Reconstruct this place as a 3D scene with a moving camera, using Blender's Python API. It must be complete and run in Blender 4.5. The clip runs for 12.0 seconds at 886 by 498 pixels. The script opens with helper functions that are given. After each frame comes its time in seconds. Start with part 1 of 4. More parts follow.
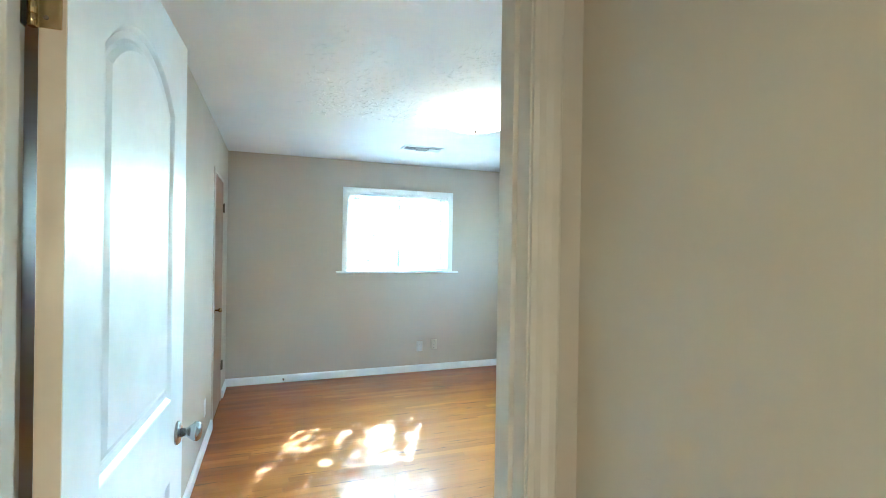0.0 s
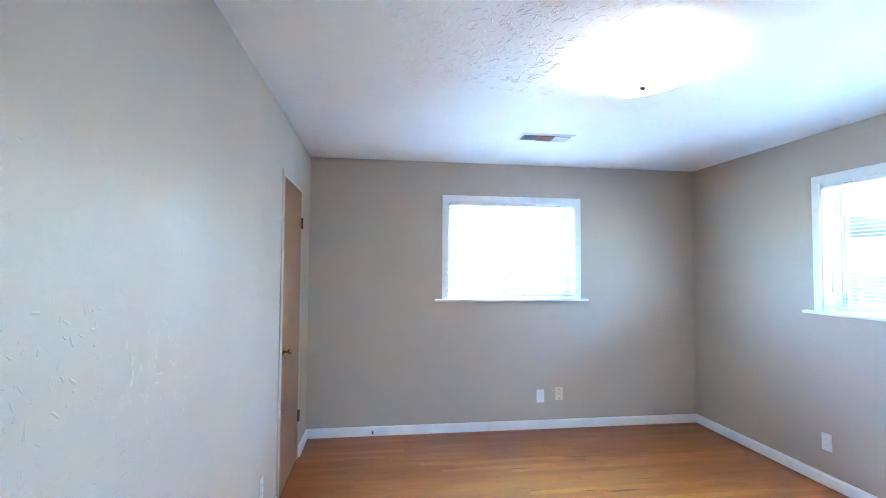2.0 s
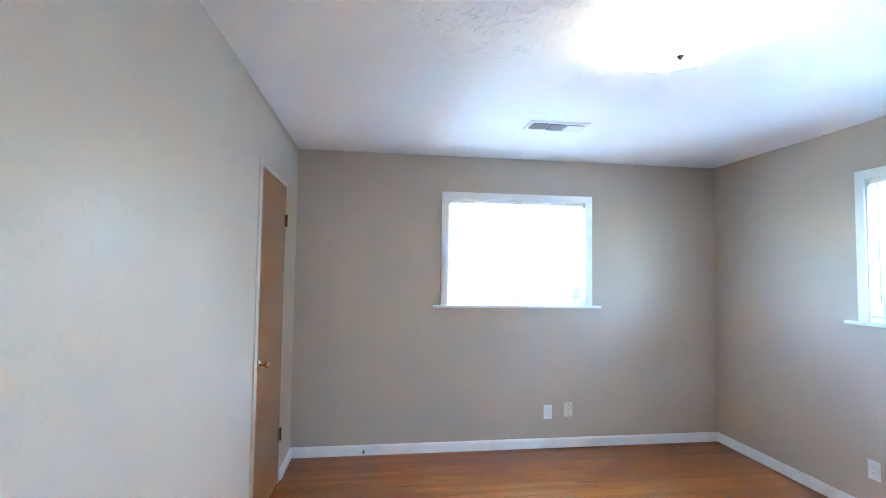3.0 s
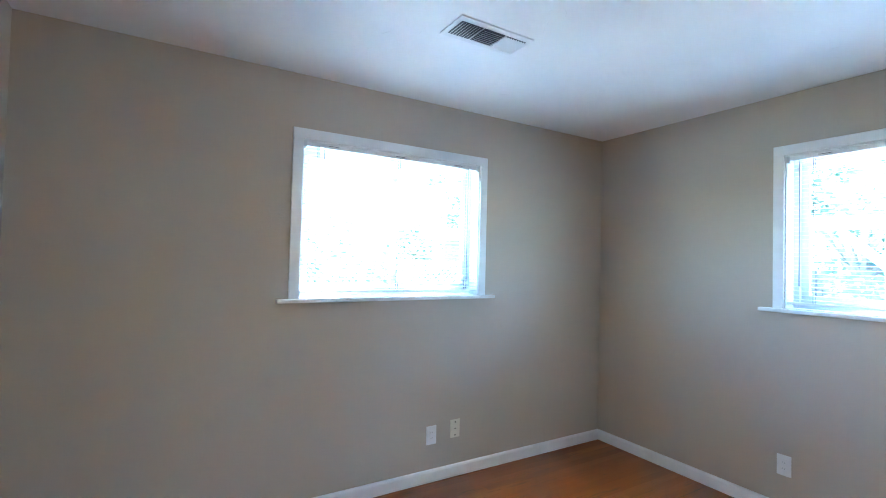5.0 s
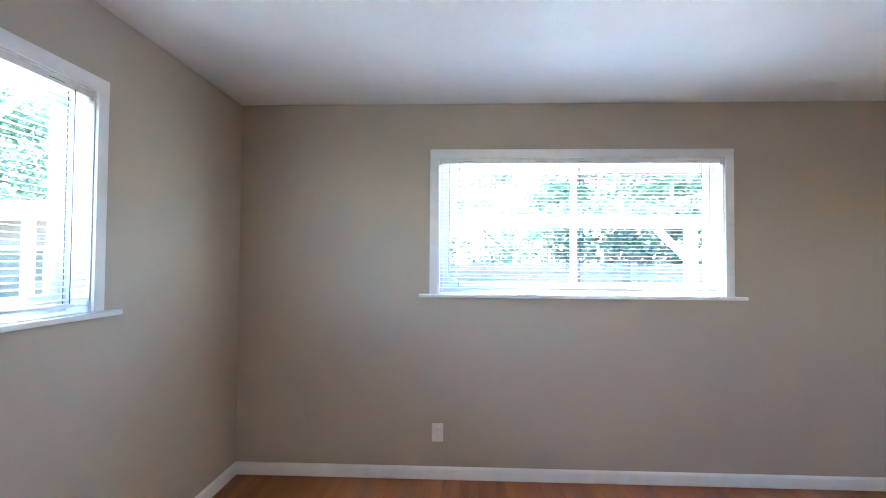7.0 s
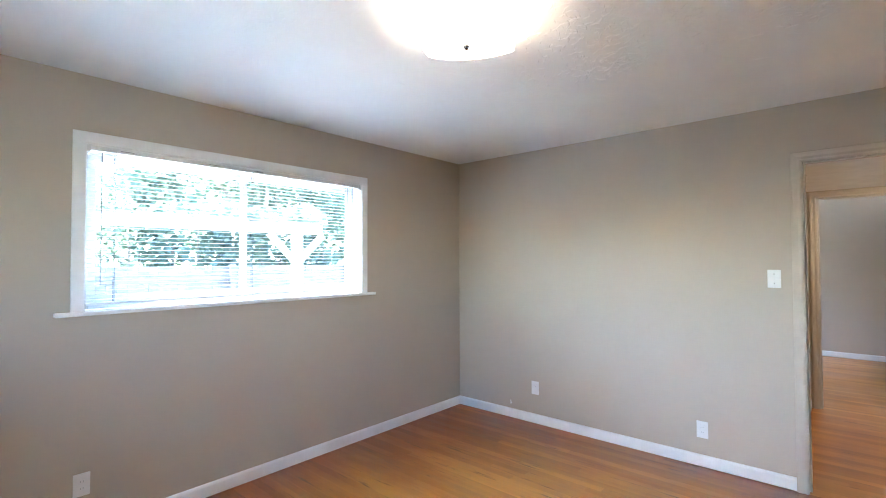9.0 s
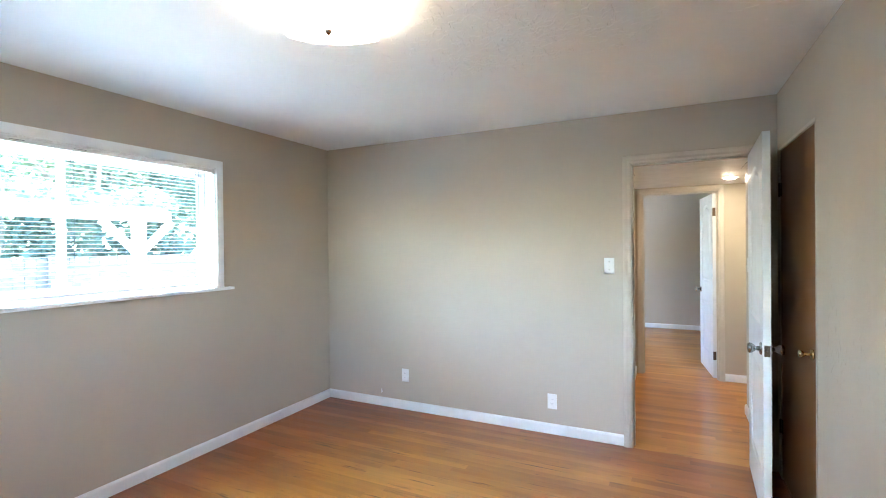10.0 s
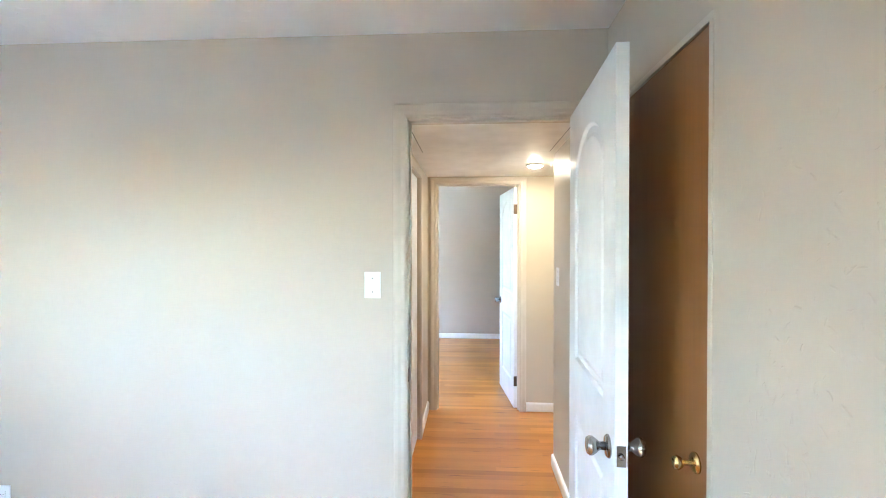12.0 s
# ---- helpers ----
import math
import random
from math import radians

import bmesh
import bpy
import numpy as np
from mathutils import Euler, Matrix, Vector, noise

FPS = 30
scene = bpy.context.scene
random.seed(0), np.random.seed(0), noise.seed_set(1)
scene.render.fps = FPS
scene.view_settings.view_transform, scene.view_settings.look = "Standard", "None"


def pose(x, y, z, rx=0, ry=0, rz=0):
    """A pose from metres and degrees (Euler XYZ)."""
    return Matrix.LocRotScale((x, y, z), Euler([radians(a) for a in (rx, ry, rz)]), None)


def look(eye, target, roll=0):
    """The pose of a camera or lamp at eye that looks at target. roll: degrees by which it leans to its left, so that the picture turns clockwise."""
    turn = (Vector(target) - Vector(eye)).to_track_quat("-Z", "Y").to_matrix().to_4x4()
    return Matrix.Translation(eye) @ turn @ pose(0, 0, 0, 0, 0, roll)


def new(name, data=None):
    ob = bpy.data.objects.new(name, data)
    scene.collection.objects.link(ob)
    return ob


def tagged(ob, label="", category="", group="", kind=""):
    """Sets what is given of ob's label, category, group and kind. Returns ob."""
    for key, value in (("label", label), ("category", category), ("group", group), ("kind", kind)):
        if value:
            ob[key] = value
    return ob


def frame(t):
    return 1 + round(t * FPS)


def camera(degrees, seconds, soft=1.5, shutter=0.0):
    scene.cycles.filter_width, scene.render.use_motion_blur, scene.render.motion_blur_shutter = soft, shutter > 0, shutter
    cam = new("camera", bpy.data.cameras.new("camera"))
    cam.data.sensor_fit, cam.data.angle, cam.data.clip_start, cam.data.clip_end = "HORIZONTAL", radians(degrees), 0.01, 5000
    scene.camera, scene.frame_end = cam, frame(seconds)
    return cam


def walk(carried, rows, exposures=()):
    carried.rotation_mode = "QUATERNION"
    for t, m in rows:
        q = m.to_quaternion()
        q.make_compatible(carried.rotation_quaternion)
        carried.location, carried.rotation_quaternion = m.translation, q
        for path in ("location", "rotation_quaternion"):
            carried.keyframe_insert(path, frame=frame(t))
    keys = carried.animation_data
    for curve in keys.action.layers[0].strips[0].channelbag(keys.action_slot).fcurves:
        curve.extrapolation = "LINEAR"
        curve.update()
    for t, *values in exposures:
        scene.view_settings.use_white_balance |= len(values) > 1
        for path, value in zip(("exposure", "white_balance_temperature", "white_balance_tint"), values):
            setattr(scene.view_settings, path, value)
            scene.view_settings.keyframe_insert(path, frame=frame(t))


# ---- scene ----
cam = camera(87.4, 12.0, soft=1.0)
PATH = [
    (0, (0.443, -0.832, 1.461), (1.131, 1.046, 1.456), 0.9),
    (0.5, (0.444, -0.525, 1.461), (0.973, 1.404, 1.478), 0.6),
    (1, (0.463, -0.249, 1.469), (0.869, 1.709, 1.511), 0.5),
    (1.5, (0.531, 0.026, 1.471), (0.855, 1.999, 1.53), 0.3),
    (2, (0.599, 0.251, 1.468), (0.872, 2.231, 1.547), 0.4),
    (2.5, (0.664, 0.4, 1.463), (0.91, 2.382, 1.563), 0.6),
    (4.5, (0.595, 1.474, 1.445), (1.327, 3.335, 1.492), 1.6),
    (5, (0.58, 1.796, 1.41), (1.61, 3.51, 1.461), 1.4),
    (5.5, (0.597, 2.125, 1.385), (1.944, 3.602, 1.437), 1.2),
    (6, (0.593, 2.4, 1.396), (2.241, 3.531, 1.461), 0.7),
    (6.5, (0.587, 2.652, 1.386), (2.472, 3.318, 1.459), 0.3),
    (7, (0.634, 2.911, 1.395), (2.632, 2.993, 1.448), 0.4),
    (7.5, (0.634, 3.098, 1.383), (2.564, 2.582, 1.453), 0.1),
    (9.5, (0.647, 3.697, 1.459), (1.749, 2.028, 1.481), -0.3),
    (10, (0.627, 3.6, 1.474), (1.502, 1.802, 1.461), -0.6),
    (10.5, (0.589, 3.32, 1.501), (1.258, 1.435, 1.459), -0.7),
    (11, (0.598, 2.935, 1.478), (1.037, 0.985, 1.434), -0.3),
    (11.5, (0.593, 2.495, 1.491), (0.848, 0.512, 1.451), -0.1),
    (12, (0.586, 2.03, 1.497), (0.706, 0.034, 1.476), -0.0),
]
EXPOSURES = [(0.0, 6.20, 4560, -11), (1.0, 5.94, 4350, -6), (1.8, 6.02, 4400, 5), (2.5, 5.99, 4550, 6), (4.5, 5.61, 4850, 7), (5.5, 5.16, 4550, 0), (6.5, 5.06, 4950, 5),
             (7.5, 5.41, 5500, 13), (9.5, 5.46, 5450, 8), (10.5, 5.98, 5320, 4), (12.0, 6.27, 5150, 4)]
walk(cam, [(t, look(eye, target, roll)) for t, eye, target, roll in PATH], EXPOSURES)

# ---- light ----
SUN_WAY = Vector((0.43, 1.0, 0.88)).normalized()
world = bpy.data.worlds.new("sky")
scene.world = world
world.use_nodes = True
wt = world.node_tree
sky = wt.nodes.new("ShaderNodeTexSky")
sky.sky_type, sky.sun_disc = "NISHITA", False
sky.sun_elevation, sky.sun_rotation = radians(39), math.atan2(0.43, 1.0)
wt.links.new(sky.outputs[0], wt.nodes["Background"].inputs[0])
wt.nodes["Background"].inputs[1].default_value = 0.15
sun = new("sun", bpy.data.lights.new("sun", "SUN"))
sun.data.energy, sun.data.angle, sun.data.color = 5.0, radians(0.4), (1.0, 0.96, 0.90)
sun.matrix_world = look(SUN_WAY * 20, (0, 0, 0))

# ---- plan ----
W, L, H = 3.63, 4.375, 2.42          # bedroom: width, length, height
T = 0.115                            # inner wall thickness
TO = 0.15                            # outer wall thickness
DX0, DX1, DZ = 0.105, 0.865, 2.05    # entry doorway, clear
HALL_E, HALL_W, HALL_S, HALL_H = 0.975, 0.03, -2.13, 2.10
HALL_W_END = -1.12                   # the hall widens to the west past this
FAR_X0, FAR_X1, FAR_Z = 0.155, 0.888, 2.03
FAR_S = -5.3
N_WIN = (1.215, 2.41, 1.185, 2.065)
E_WIN = (1.255, 3.065, 1.185, 2.065)
C1 = (3.268, 3.962, 2.042)             # closet doorways in the west wall: y, y, top
C2 = (0.09, 0.848, 2.045)


# ---- materials ----
def nodes_of(name):
    m = bpy.data.materials.new(name)
    m.use_nodes = True
    t = m.node_tree
    return m, t, t.nodes["Principled BSDF"]


def put(t, kind, **values):
    n = t.nodes.new(kind)
    for k, v in values.items():
        n.inputs[k.replace("_", " ")].default_value = v
    return n


def noise_at(t, coord, scale, detail=4.0, rough=0.55, stretch=None):
    src = coord
    if stretch:
        mp = t.nodes.new("ShaderNodeMapping")
        mp.inputs["Scale"].default_value = stretch
        t.links.new(coord, mp.inputs["Vector"])
        src = mp.outputs[0]
    n = put(t, "ShaderNodeTexNoise", Scale=scale, Detail=detail, Roughness=rough)
    t.links.new(src, n.inputs["Vector"])
    return n.outputs[0]


def ramp(t, fac, stops):
    r = t.nodes.new("ShaderNodeValToRGB")
    while len(r.color_ramp.elements) < len(stops):
        r.color_ramp.elements.new(1.0)
    els = r.color_ramp.elements
    for i in range(len(els) - 1, -1, -1):
        els[i].position = 1.0
    for i, (p, c) in enumerate(stops):
        els[i].position = p
        els[i].color = (*c, 1)
    t.links.new(fac, r.inputs[0])
    return r.outputs[0]


def grey(v):
    return (v, v, v)


def bumped(t, b, height, strength, distance):
    n = put(t, "ShaderNodeBump", Strength=strength, Distance=distance)
    t.links.new(height, n.inputs["Height"])
    t.links.new(n.outputs[0], b.inputs["Normal"])
    return n


def coords(t, which="Object"):
    return t.nodes.new("ShaderNodeTexCoord").outputs[which]


def plain(name, colour, rough=0.5, metal=0.0, vary=0.06, scale=6.0, bump=0.0, bump_scale=60.0):
    """Painted, plastic or metal surface with a little unevenness."""
    m, t, b = nodes_of(name)
    c = coords(t)
    n = noise_at(t, c, scale)
    lo, hi = [x * (1 - vary) for x in colour], [min(1, x * (1 + vary)) for x in colour]
    t.links.new(ramp(t, n, [(0.3, lo), (0.7, hi)]), b.inputs["Base Color"])
    t.links.new(ramp(t, noise_at(t, c, scale * 3), [(0.3, grey(rough - 0.06 if rough < 0.28 else max(0.29, rough - 0.06))), (0.7, grey(min(1, rough + 0.06)))]), b.inputs["Roughness"])
    b.inputs["Metallic"].default_value = metal
    if bump:
        bumped(t, b, noise_at(t, c, bump_scale), bump, 0.002)
    return m


def wall_paint(name, colour, rough, ridge, patch, grain=30.0):
    """Satin paint over hand-trowelled plaster: short raised strokes in patches."""
    m, t, b = nodes_of(name)
    c = coords(t)
    n = noise_at(t, c, 1.3, 5)
    t.links.new(ramp(t, n, [(0.3, [x * 0.965 for x in colour]), (0.7, [min(1, x * 1.03) for x in colour])]), b.inputs["Base Color"])
    t.links.new(ramp(t, noise_at(t, c, 2.1), [(0.35, grey(rough - 0.05)), (0.65, grey(rough + 0.06))]), b.inputs["Roughness"])
    b.inputs["Specular IOR Level"].default_value = 0.3
    strokes = noise_at(t, c, grain, 3, 0.55, (1.0, 1.7, 2.2))
    lines = ramp(t, strokes, [(0.57, grey(0)), (0.62, grey(1)), (0.74, grey(0.7))])
    mask = ramp(t, noise_at(t, c, 1.7, 2), [(patch, grey(0)), (patch + 0.16, grey(1))])
    mul = t.nodes.new("ShaderNodeMath")
    mul.operation = "MULTIPLY"
    t.links.new(lines, mul.inputs[0])
    t.links.new(mask, mul.inputs[1])
    fine = noise_at(t, c, 160.0, 2)
    add = t.nodes.new("ShaderNodeMath")
    add.operation = "MULTIPLY_ADD"
    add.inputs[1].default_value = 0.10
    t.links.new(fine, add.inputs[0])
    t.links.new(mul.outputs[0], add.inputs[2])
    bumped(t, b, add.outputs[0], ridge, 0.006)
    return m


def oak(name, light, mid, dark, rough, use_random=True, streaks=1.0, middle_zone=None):
    """Varnished strip oak, grain along x; the last argument is a middle and half-widths, beyond which it turns redder
    and darker.
    """
    m, t, b = nodes_of(name)
    c = coords(t)
    if use_random:
        info = t.nodes.new("ShaderNodeObjectInfo")
        off = t.nodes.new("ShaderNodeVectorMath")
        off.operation = "MULTIPLY_ADD"
        comb = t.nodes.new("ShaderNodeCombineXYZ")
        for i in range(3):
            t.links.new(info.outputs["Random"], comb.inputs[i])
        off.inputs[1].default_value = (37.0, 11.0, 5.0)
        t.links.new(comb.outputs[0], off.inputs[0])
        t.links.new(c, off.inputs[2])
        c, pick = off.outputs[0], info.outputs["Random"]
    else:
        pick = t.nodes.new("ShaderNodeNewGeometry").outputs["Random Per Island"]
    tone = ramp(t, pick, [(0.0, [a * 0.86 for a in mid]), (0.3, light), (0.6, mid), (0.85, [a * 1.06 for a in light]), (1.0, [a * f for a, f in zip(light, (1.16, 1.22, 1.4))])])
    grain = ramp(t, noise_at(t, c, 9.0, 6, 0.65, (0.16, 6.0, 1.0)), [(0.25, grey(0.92)), (0.75, grey(1.06))])
    fig = ramp(t, noise_at(t, c, 3.0, 3, 0.5, (0.3, 3.0, 1.0)), [(0.3, grey(0.92)), (0.7, grey(1.07))])
    col = tone
    for f in (grain, fig):
        mx = t.nodes.new("ShaderNodeMix")
        mx.data_type, mx.blend_type = "RGBA", "MULTIPLY"
        mx.inputs["Factor"].default_value = 1.0
        t.links.new(col, mx.inputs["A"])
        t.links.new(f, mx.inputs["B"])
        col = mx.outputs["Result"]
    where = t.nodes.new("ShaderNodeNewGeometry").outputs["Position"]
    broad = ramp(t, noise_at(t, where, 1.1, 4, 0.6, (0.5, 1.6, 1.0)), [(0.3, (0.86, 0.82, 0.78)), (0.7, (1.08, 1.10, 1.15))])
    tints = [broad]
    if middle_zone:
        cx, cy, hx, hy = middle_zone
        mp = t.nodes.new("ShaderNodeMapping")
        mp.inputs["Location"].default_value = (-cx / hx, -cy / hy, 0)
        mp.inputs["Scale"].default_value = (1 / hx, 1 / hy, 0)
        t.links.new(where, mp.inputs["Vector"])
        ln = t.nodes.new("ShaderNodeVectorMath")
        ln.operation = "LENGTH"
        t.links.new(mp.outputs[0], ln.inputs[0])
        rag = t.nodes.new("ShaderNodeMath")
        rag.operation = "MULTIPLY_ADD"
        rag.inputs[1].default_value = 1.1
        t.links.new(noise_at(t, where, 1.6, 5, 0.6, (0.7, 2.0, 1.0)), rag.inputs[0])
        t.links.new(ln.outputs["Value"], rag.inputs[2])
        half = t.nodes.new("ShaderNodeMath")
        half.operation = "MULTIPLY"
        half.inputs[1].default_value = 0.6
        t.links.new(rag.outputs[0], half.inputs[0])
        # paler honey in the middle, redder and darker towards the room's edges
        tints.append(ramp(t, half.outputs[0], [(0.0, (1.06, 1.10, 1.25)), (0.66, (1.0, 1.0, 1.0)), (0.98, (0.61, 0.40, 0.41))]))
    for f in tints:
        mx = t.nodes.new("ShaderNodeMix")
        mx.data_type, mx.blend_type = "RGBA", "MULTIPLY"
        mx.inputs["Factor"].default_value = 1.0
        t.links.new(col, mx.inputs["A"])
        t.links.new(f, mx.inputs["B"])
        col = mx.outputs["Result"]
    streak = ramp(t, noise_at(t, c, 2.2, 5, 0.62, (1.1, 14.0, 1.0)), [(0.60, grey(0)), (0.69, grey(streaks))])
    mx = t.nodes.new("ShaderNodeMix")
    mx.data_type = "RGBA"
    t.links.new(streak, mx.inputs["Factor"])
    t.links.new(col, mx.inputs["A"])
    mx.inputs["B"].default_value = (*dark, 1)
    if middle_zone:
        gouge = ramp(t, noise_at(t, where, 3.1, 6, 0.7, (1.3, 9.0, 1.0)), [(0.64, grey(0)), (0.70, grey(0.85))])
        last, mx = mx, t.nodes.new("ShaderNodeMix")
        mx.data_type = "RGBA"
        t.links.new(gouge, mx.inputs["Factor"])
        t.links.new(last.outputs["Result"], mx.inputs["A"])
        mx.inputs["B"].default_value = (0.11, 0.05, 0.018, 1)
    t.links.new(mx.outputs["Result"], b.inputs["Base Color"])
    t.links.new(ramp(t, noise_at(t, c, 2.0), [(0.3, grey(rough - 0.05)), (0.7, grey(rough + 0.07))]), b.inputs["Roughness"])
    b.inputs["Coat Weight"].default_value = 0.45
    b.inputs["Coat Roughness"].default_value = 0.06
    bumped(t, b, noise_at(t, c, 4.0, 3, 0.5, (0.3, 2.0, 1.0)), 0.05, 0.002)
    return m


def veneer(name, light, dark):
    """Flush birch veneer with a rubbed amber varnish, grain upright."""
    m, t, b = nodes_of(name)
    c = coords(t)
    g = noise_at(t, c, 12.0, 5, 0.6, (4.0, 4.0, 0.12))
    t.links.new(ramp(t, g, [(0.2, dark), (0.8, light)]), b.inputs["Base Color"])
    t.links.new(ramp(t, noise_at(t, c, 3.0), [(0.3, grey(0.30)), (0.7, grey(0.34))]), b.inputs["Roughness"])
    b.inputs["Specular IOR Level"].default_value = 0.5
    return m


def glass_pane(name):
    m = bpy.data.materials.new(name)
    m.use_nodes = True
    t = m.node_tree
    t.nodes.remove(t.nodes["Principled BSDF"])
    clear, gloss, mix = t.nodes.new("ShaderNodeBsdfTransparent"), put(t, "ShaderNodeBsdfGlossy", Roughness=0.01), t.nodes.new("ShaderNodeMixShader")
    lw = put(t, "ShaderNodeLayerWeight", Blend=0.5)
    fr = t.nodes.new("ShaderNodeMath")
    fr.operation = "POWER"
    fr.inputs[1].default_value = 5.0
    t.links.new(lw.outputs["Facing"], fr.inputs[0])
    clear.inputs[0].default_value = (0.93, 0.96, 0.95, 1)
    t.links.new(fr.outputs[0], mix.inputs[0])
    t.links.new(clear.outputs[0], mix.inputs[1])
    t.links.new(gloss.outputs[0], mix.inputs[2])
    t.links.new(mix.outputs[0], t.nodes["Material Output"].inputs[0])
    return m


def glowing(name, colour, strength):
    m, t, b = nodes_of(name)
    b.inputs["Base Color"].default_value = (0.9, 0.88, 0.84, 1)
    b.inputs["Emission Color"].default_value = (*colour, 1)
    b.inputs["Emission Strength"].default_value = strength
    b.inputs["Roughness"].default_value = 0.25
    return m


def leafy(name, a, b_, translucent=0.35):
    m, t, b = nodes_of(name)
    rnd = t.nodes.new("ShaderNodeNewGeometry").outputs["Random Per Island"]
    col = ramp(t, rnd, [(0.0, a), (1.0, b_)])
    t.links.new(col, b.inputs["Base Color"])
    b.inputs["Roughness"].default_value = 0.45
    tr, mix = t.nodes.new("ShaderNodeBsdfTranslucent"), t.nodes.new("ShaderNodeMixShader")
    t.links.new(col, tr.inputs[0])
    mix.inputs[0].default_value = translucent
    t.links.new(b.outputs[0], mix.inputs[1])
    t.links.new(tr.outputs[0], mix.inputs[2])
    t.links.new(mix.outputs[0], t.nodes["Material Output"].inputs[0])
    return m


WALL = wall_paint("greige_wall_paint", (0.515, 0.453, 0.37), 0.50, 0.22, 0.58)
HALLPAINT = wall_paint("hall_wall_paint", (0.50, 0.44, 0.34), 0.40, 0.12, 0.6)
CEIL = wall_paint("trowelled_ceiling_paint", (0.88, 0.89, 0.90), 0.50, 0.30, 0.50, 34.0)
TRIM = plain("white_gloss_trim", (0.86, 0.87, 0.88), 0.34, bump=0.08, bump_scale=30)
DOORWHITE = plain("white_satin_door_paint", (0.76, 0.77, 0.78), 0.35, bump=0.05, bump_scale=40)
JAMB = plain("wall_coloured_trim_paint", (0.57, 0.51, 0.425), 0.40)
PRIMER = plain("bare_primed_door_edge", (0.62, 0.52, 0.40), 0.6)
OAK = oak("oak_strip", (0.58, 0.27, 0.048), (0.50, 0.215, 0.034), (0.17, 0.07, 0.02), 0.36, middle_zone=(1.7, 2.0, 1.75, 2.0))
OAKFAR = oak("oak_strip_joined", (0.53, 0.225, 0.037), (0.46, 0.182, 0.027), (0.17, 0.07, 0.02), 0.35, False)
SUBFLOOR = plain("dark_floor_joint", (0.22, 0.09, 0.022), 0.6)
BIRCH = veneer("amber_birch_veneer", (0.275, 0.12, 0.040), (0.225, 0.096, 0.031))
HALLCEIL = plain("smooth_white_ceiling_paint", (0.86, 0.85, 0.83), 0.5, bump=0.1)
CHROME = plain("brushed_nickel", (0.34, 0.33, 0.32), 0.2, 1.0)
BRASS = plain("old_brass", (0.50, 0.38, 0.19), 0.2, 1.0)
BRONZE = plain("dark_bronze_hinge", (0.09, 0.06, 0.04), 0.45, 0.8)
PLATE = plain("white_plastic_plate", (0.82, 0.82, 0.82), 0.36)
IVORY = plain("ivory_plastic_plate", (0.74, 0.69, 0.56), 0.35)
SLOT = plain("dark_slot", (0.02, 0.02, 0.02), 0.6)
VINYL = plain("white_vinyl_frame", (0.66, 0.69, 0.71), 0.35)
SLATMAT = plain("white_blind_slat", (0.74, 0.76, 0.77), 0.4)
def let_light_through(m, share):
    """Thin stuff that glows a little when lit from behind."""
    t = m.node_tree
    b = t.nodes["Principled BSDF"]
    tr, mix = t.nodes.new("ShaderNodeBsdfTranslucent"), t.nodes.new("ShaderNodeMixShader")
    tr.inputs[0].default_value = (0.82, 0.83, 0.83, 1)
    mix.inputs[0].default_value = share
    t.links.new(b.outputs[0], mix.inputs[1])
    t.links.new(tr.outputs[0], mix.inputs[2])
    t.links.new(mix.outputs[0], t.nodes["Material Output"].inputs[0])


let_light_through(SLATMAT, 0.10)
CORD = plain("grey_blind_cord", (0.10, 0.105, 0.11), 0.8)
WANDMAT = plain("clear_grey_wand", (0.25, 0.27, 0.28), 0.2)
GLASS = glass_pane("window_glass")
VENTMAT = plain("white_vent_enamel", (0.82, 0.83, 0.84), 0.4)
VENTDARK = plain("dark_blue_grey", (0.16, 0.17, 0.19), 0.7)
LAMP = glowing("lit_frosted_glass", (1.0, 0.75, 0.47), 0.36)
HALLLAMP = glowing("lit_hall_diffuser", (1.0, 0.76, 0.49), 16.0)
GRASS = plain("dry_lawn", (0.16, 0.17, 0.07), 0.9, vary=0.4, scale=3.0)
BARK = plain("tree_bark", (0.22, 0.19, 0.155), 0.9, vary=0.3, bump=0.6, bump_scale=25)
LEAF = leafy("tree_leaf", (0.065, 0.105, 0.075), (0.14, 0.175, 0.11), 0.42)
LEAF2 = leafy("shrub_leaf", (0.08, 0.12, 0.09), (0.155, 0.19, 0.13), 0.45)
FENCEWOOD = plain("weathered_fence_wood", (0.105, 0.098, 0.09), 0.85, vary=0.25, bump=0.3)
PERGOLA = plain("white_painted_timber", (0.76, 0.75, 0.72), 0.5)
STUCCO = plain("neighbour_stucco", (0.16, 0.135, 0.12), 0.9, bump=0.3)
ROOF = plain("grey_shingle", (0.10, 0.10, 0.10), 0.9, vary=0.2)
CONCRETE = plain("pale_concrete", (0.66, 0.65, 0.62), 0.85, vary=0.08, bump=0.2)
PLASTER = plain("closet_plaster", (0.55, 0.52, 0.47), 0.8)


# ---- mesh helpers ----
def quad_box(bm, x0, x1, y0, y1, z0, z1, bevel=0.0):
    vs = [bm.verts.new((x, y, z)) for z in (z0, z1) for y in (y0, y1) for x in (x0, x1)]
    fs = [bm.faces.new([vs[i] for i in q]) for q in ((0, 2, 3, 1), (4, 5, 7, 6), (0, 1, 5, 4), (2, 6, 7, 3), (0, 4, 6, 2), (1, 3, 7, 5))]
    if bevel:
        es = list({e for f in fs for e in f.edges})
        bmesh.ops.bevel(bm, geom=es, offset=bevel, segments=2, profile=0.6, affect="EDGES")
    return bm


def box(x0, x1, y0, y1, z0, z1, bevel=0.0):
    return quad_box(bmesh.new(), x0, x1, y0, y1, z0, z1, bevel)


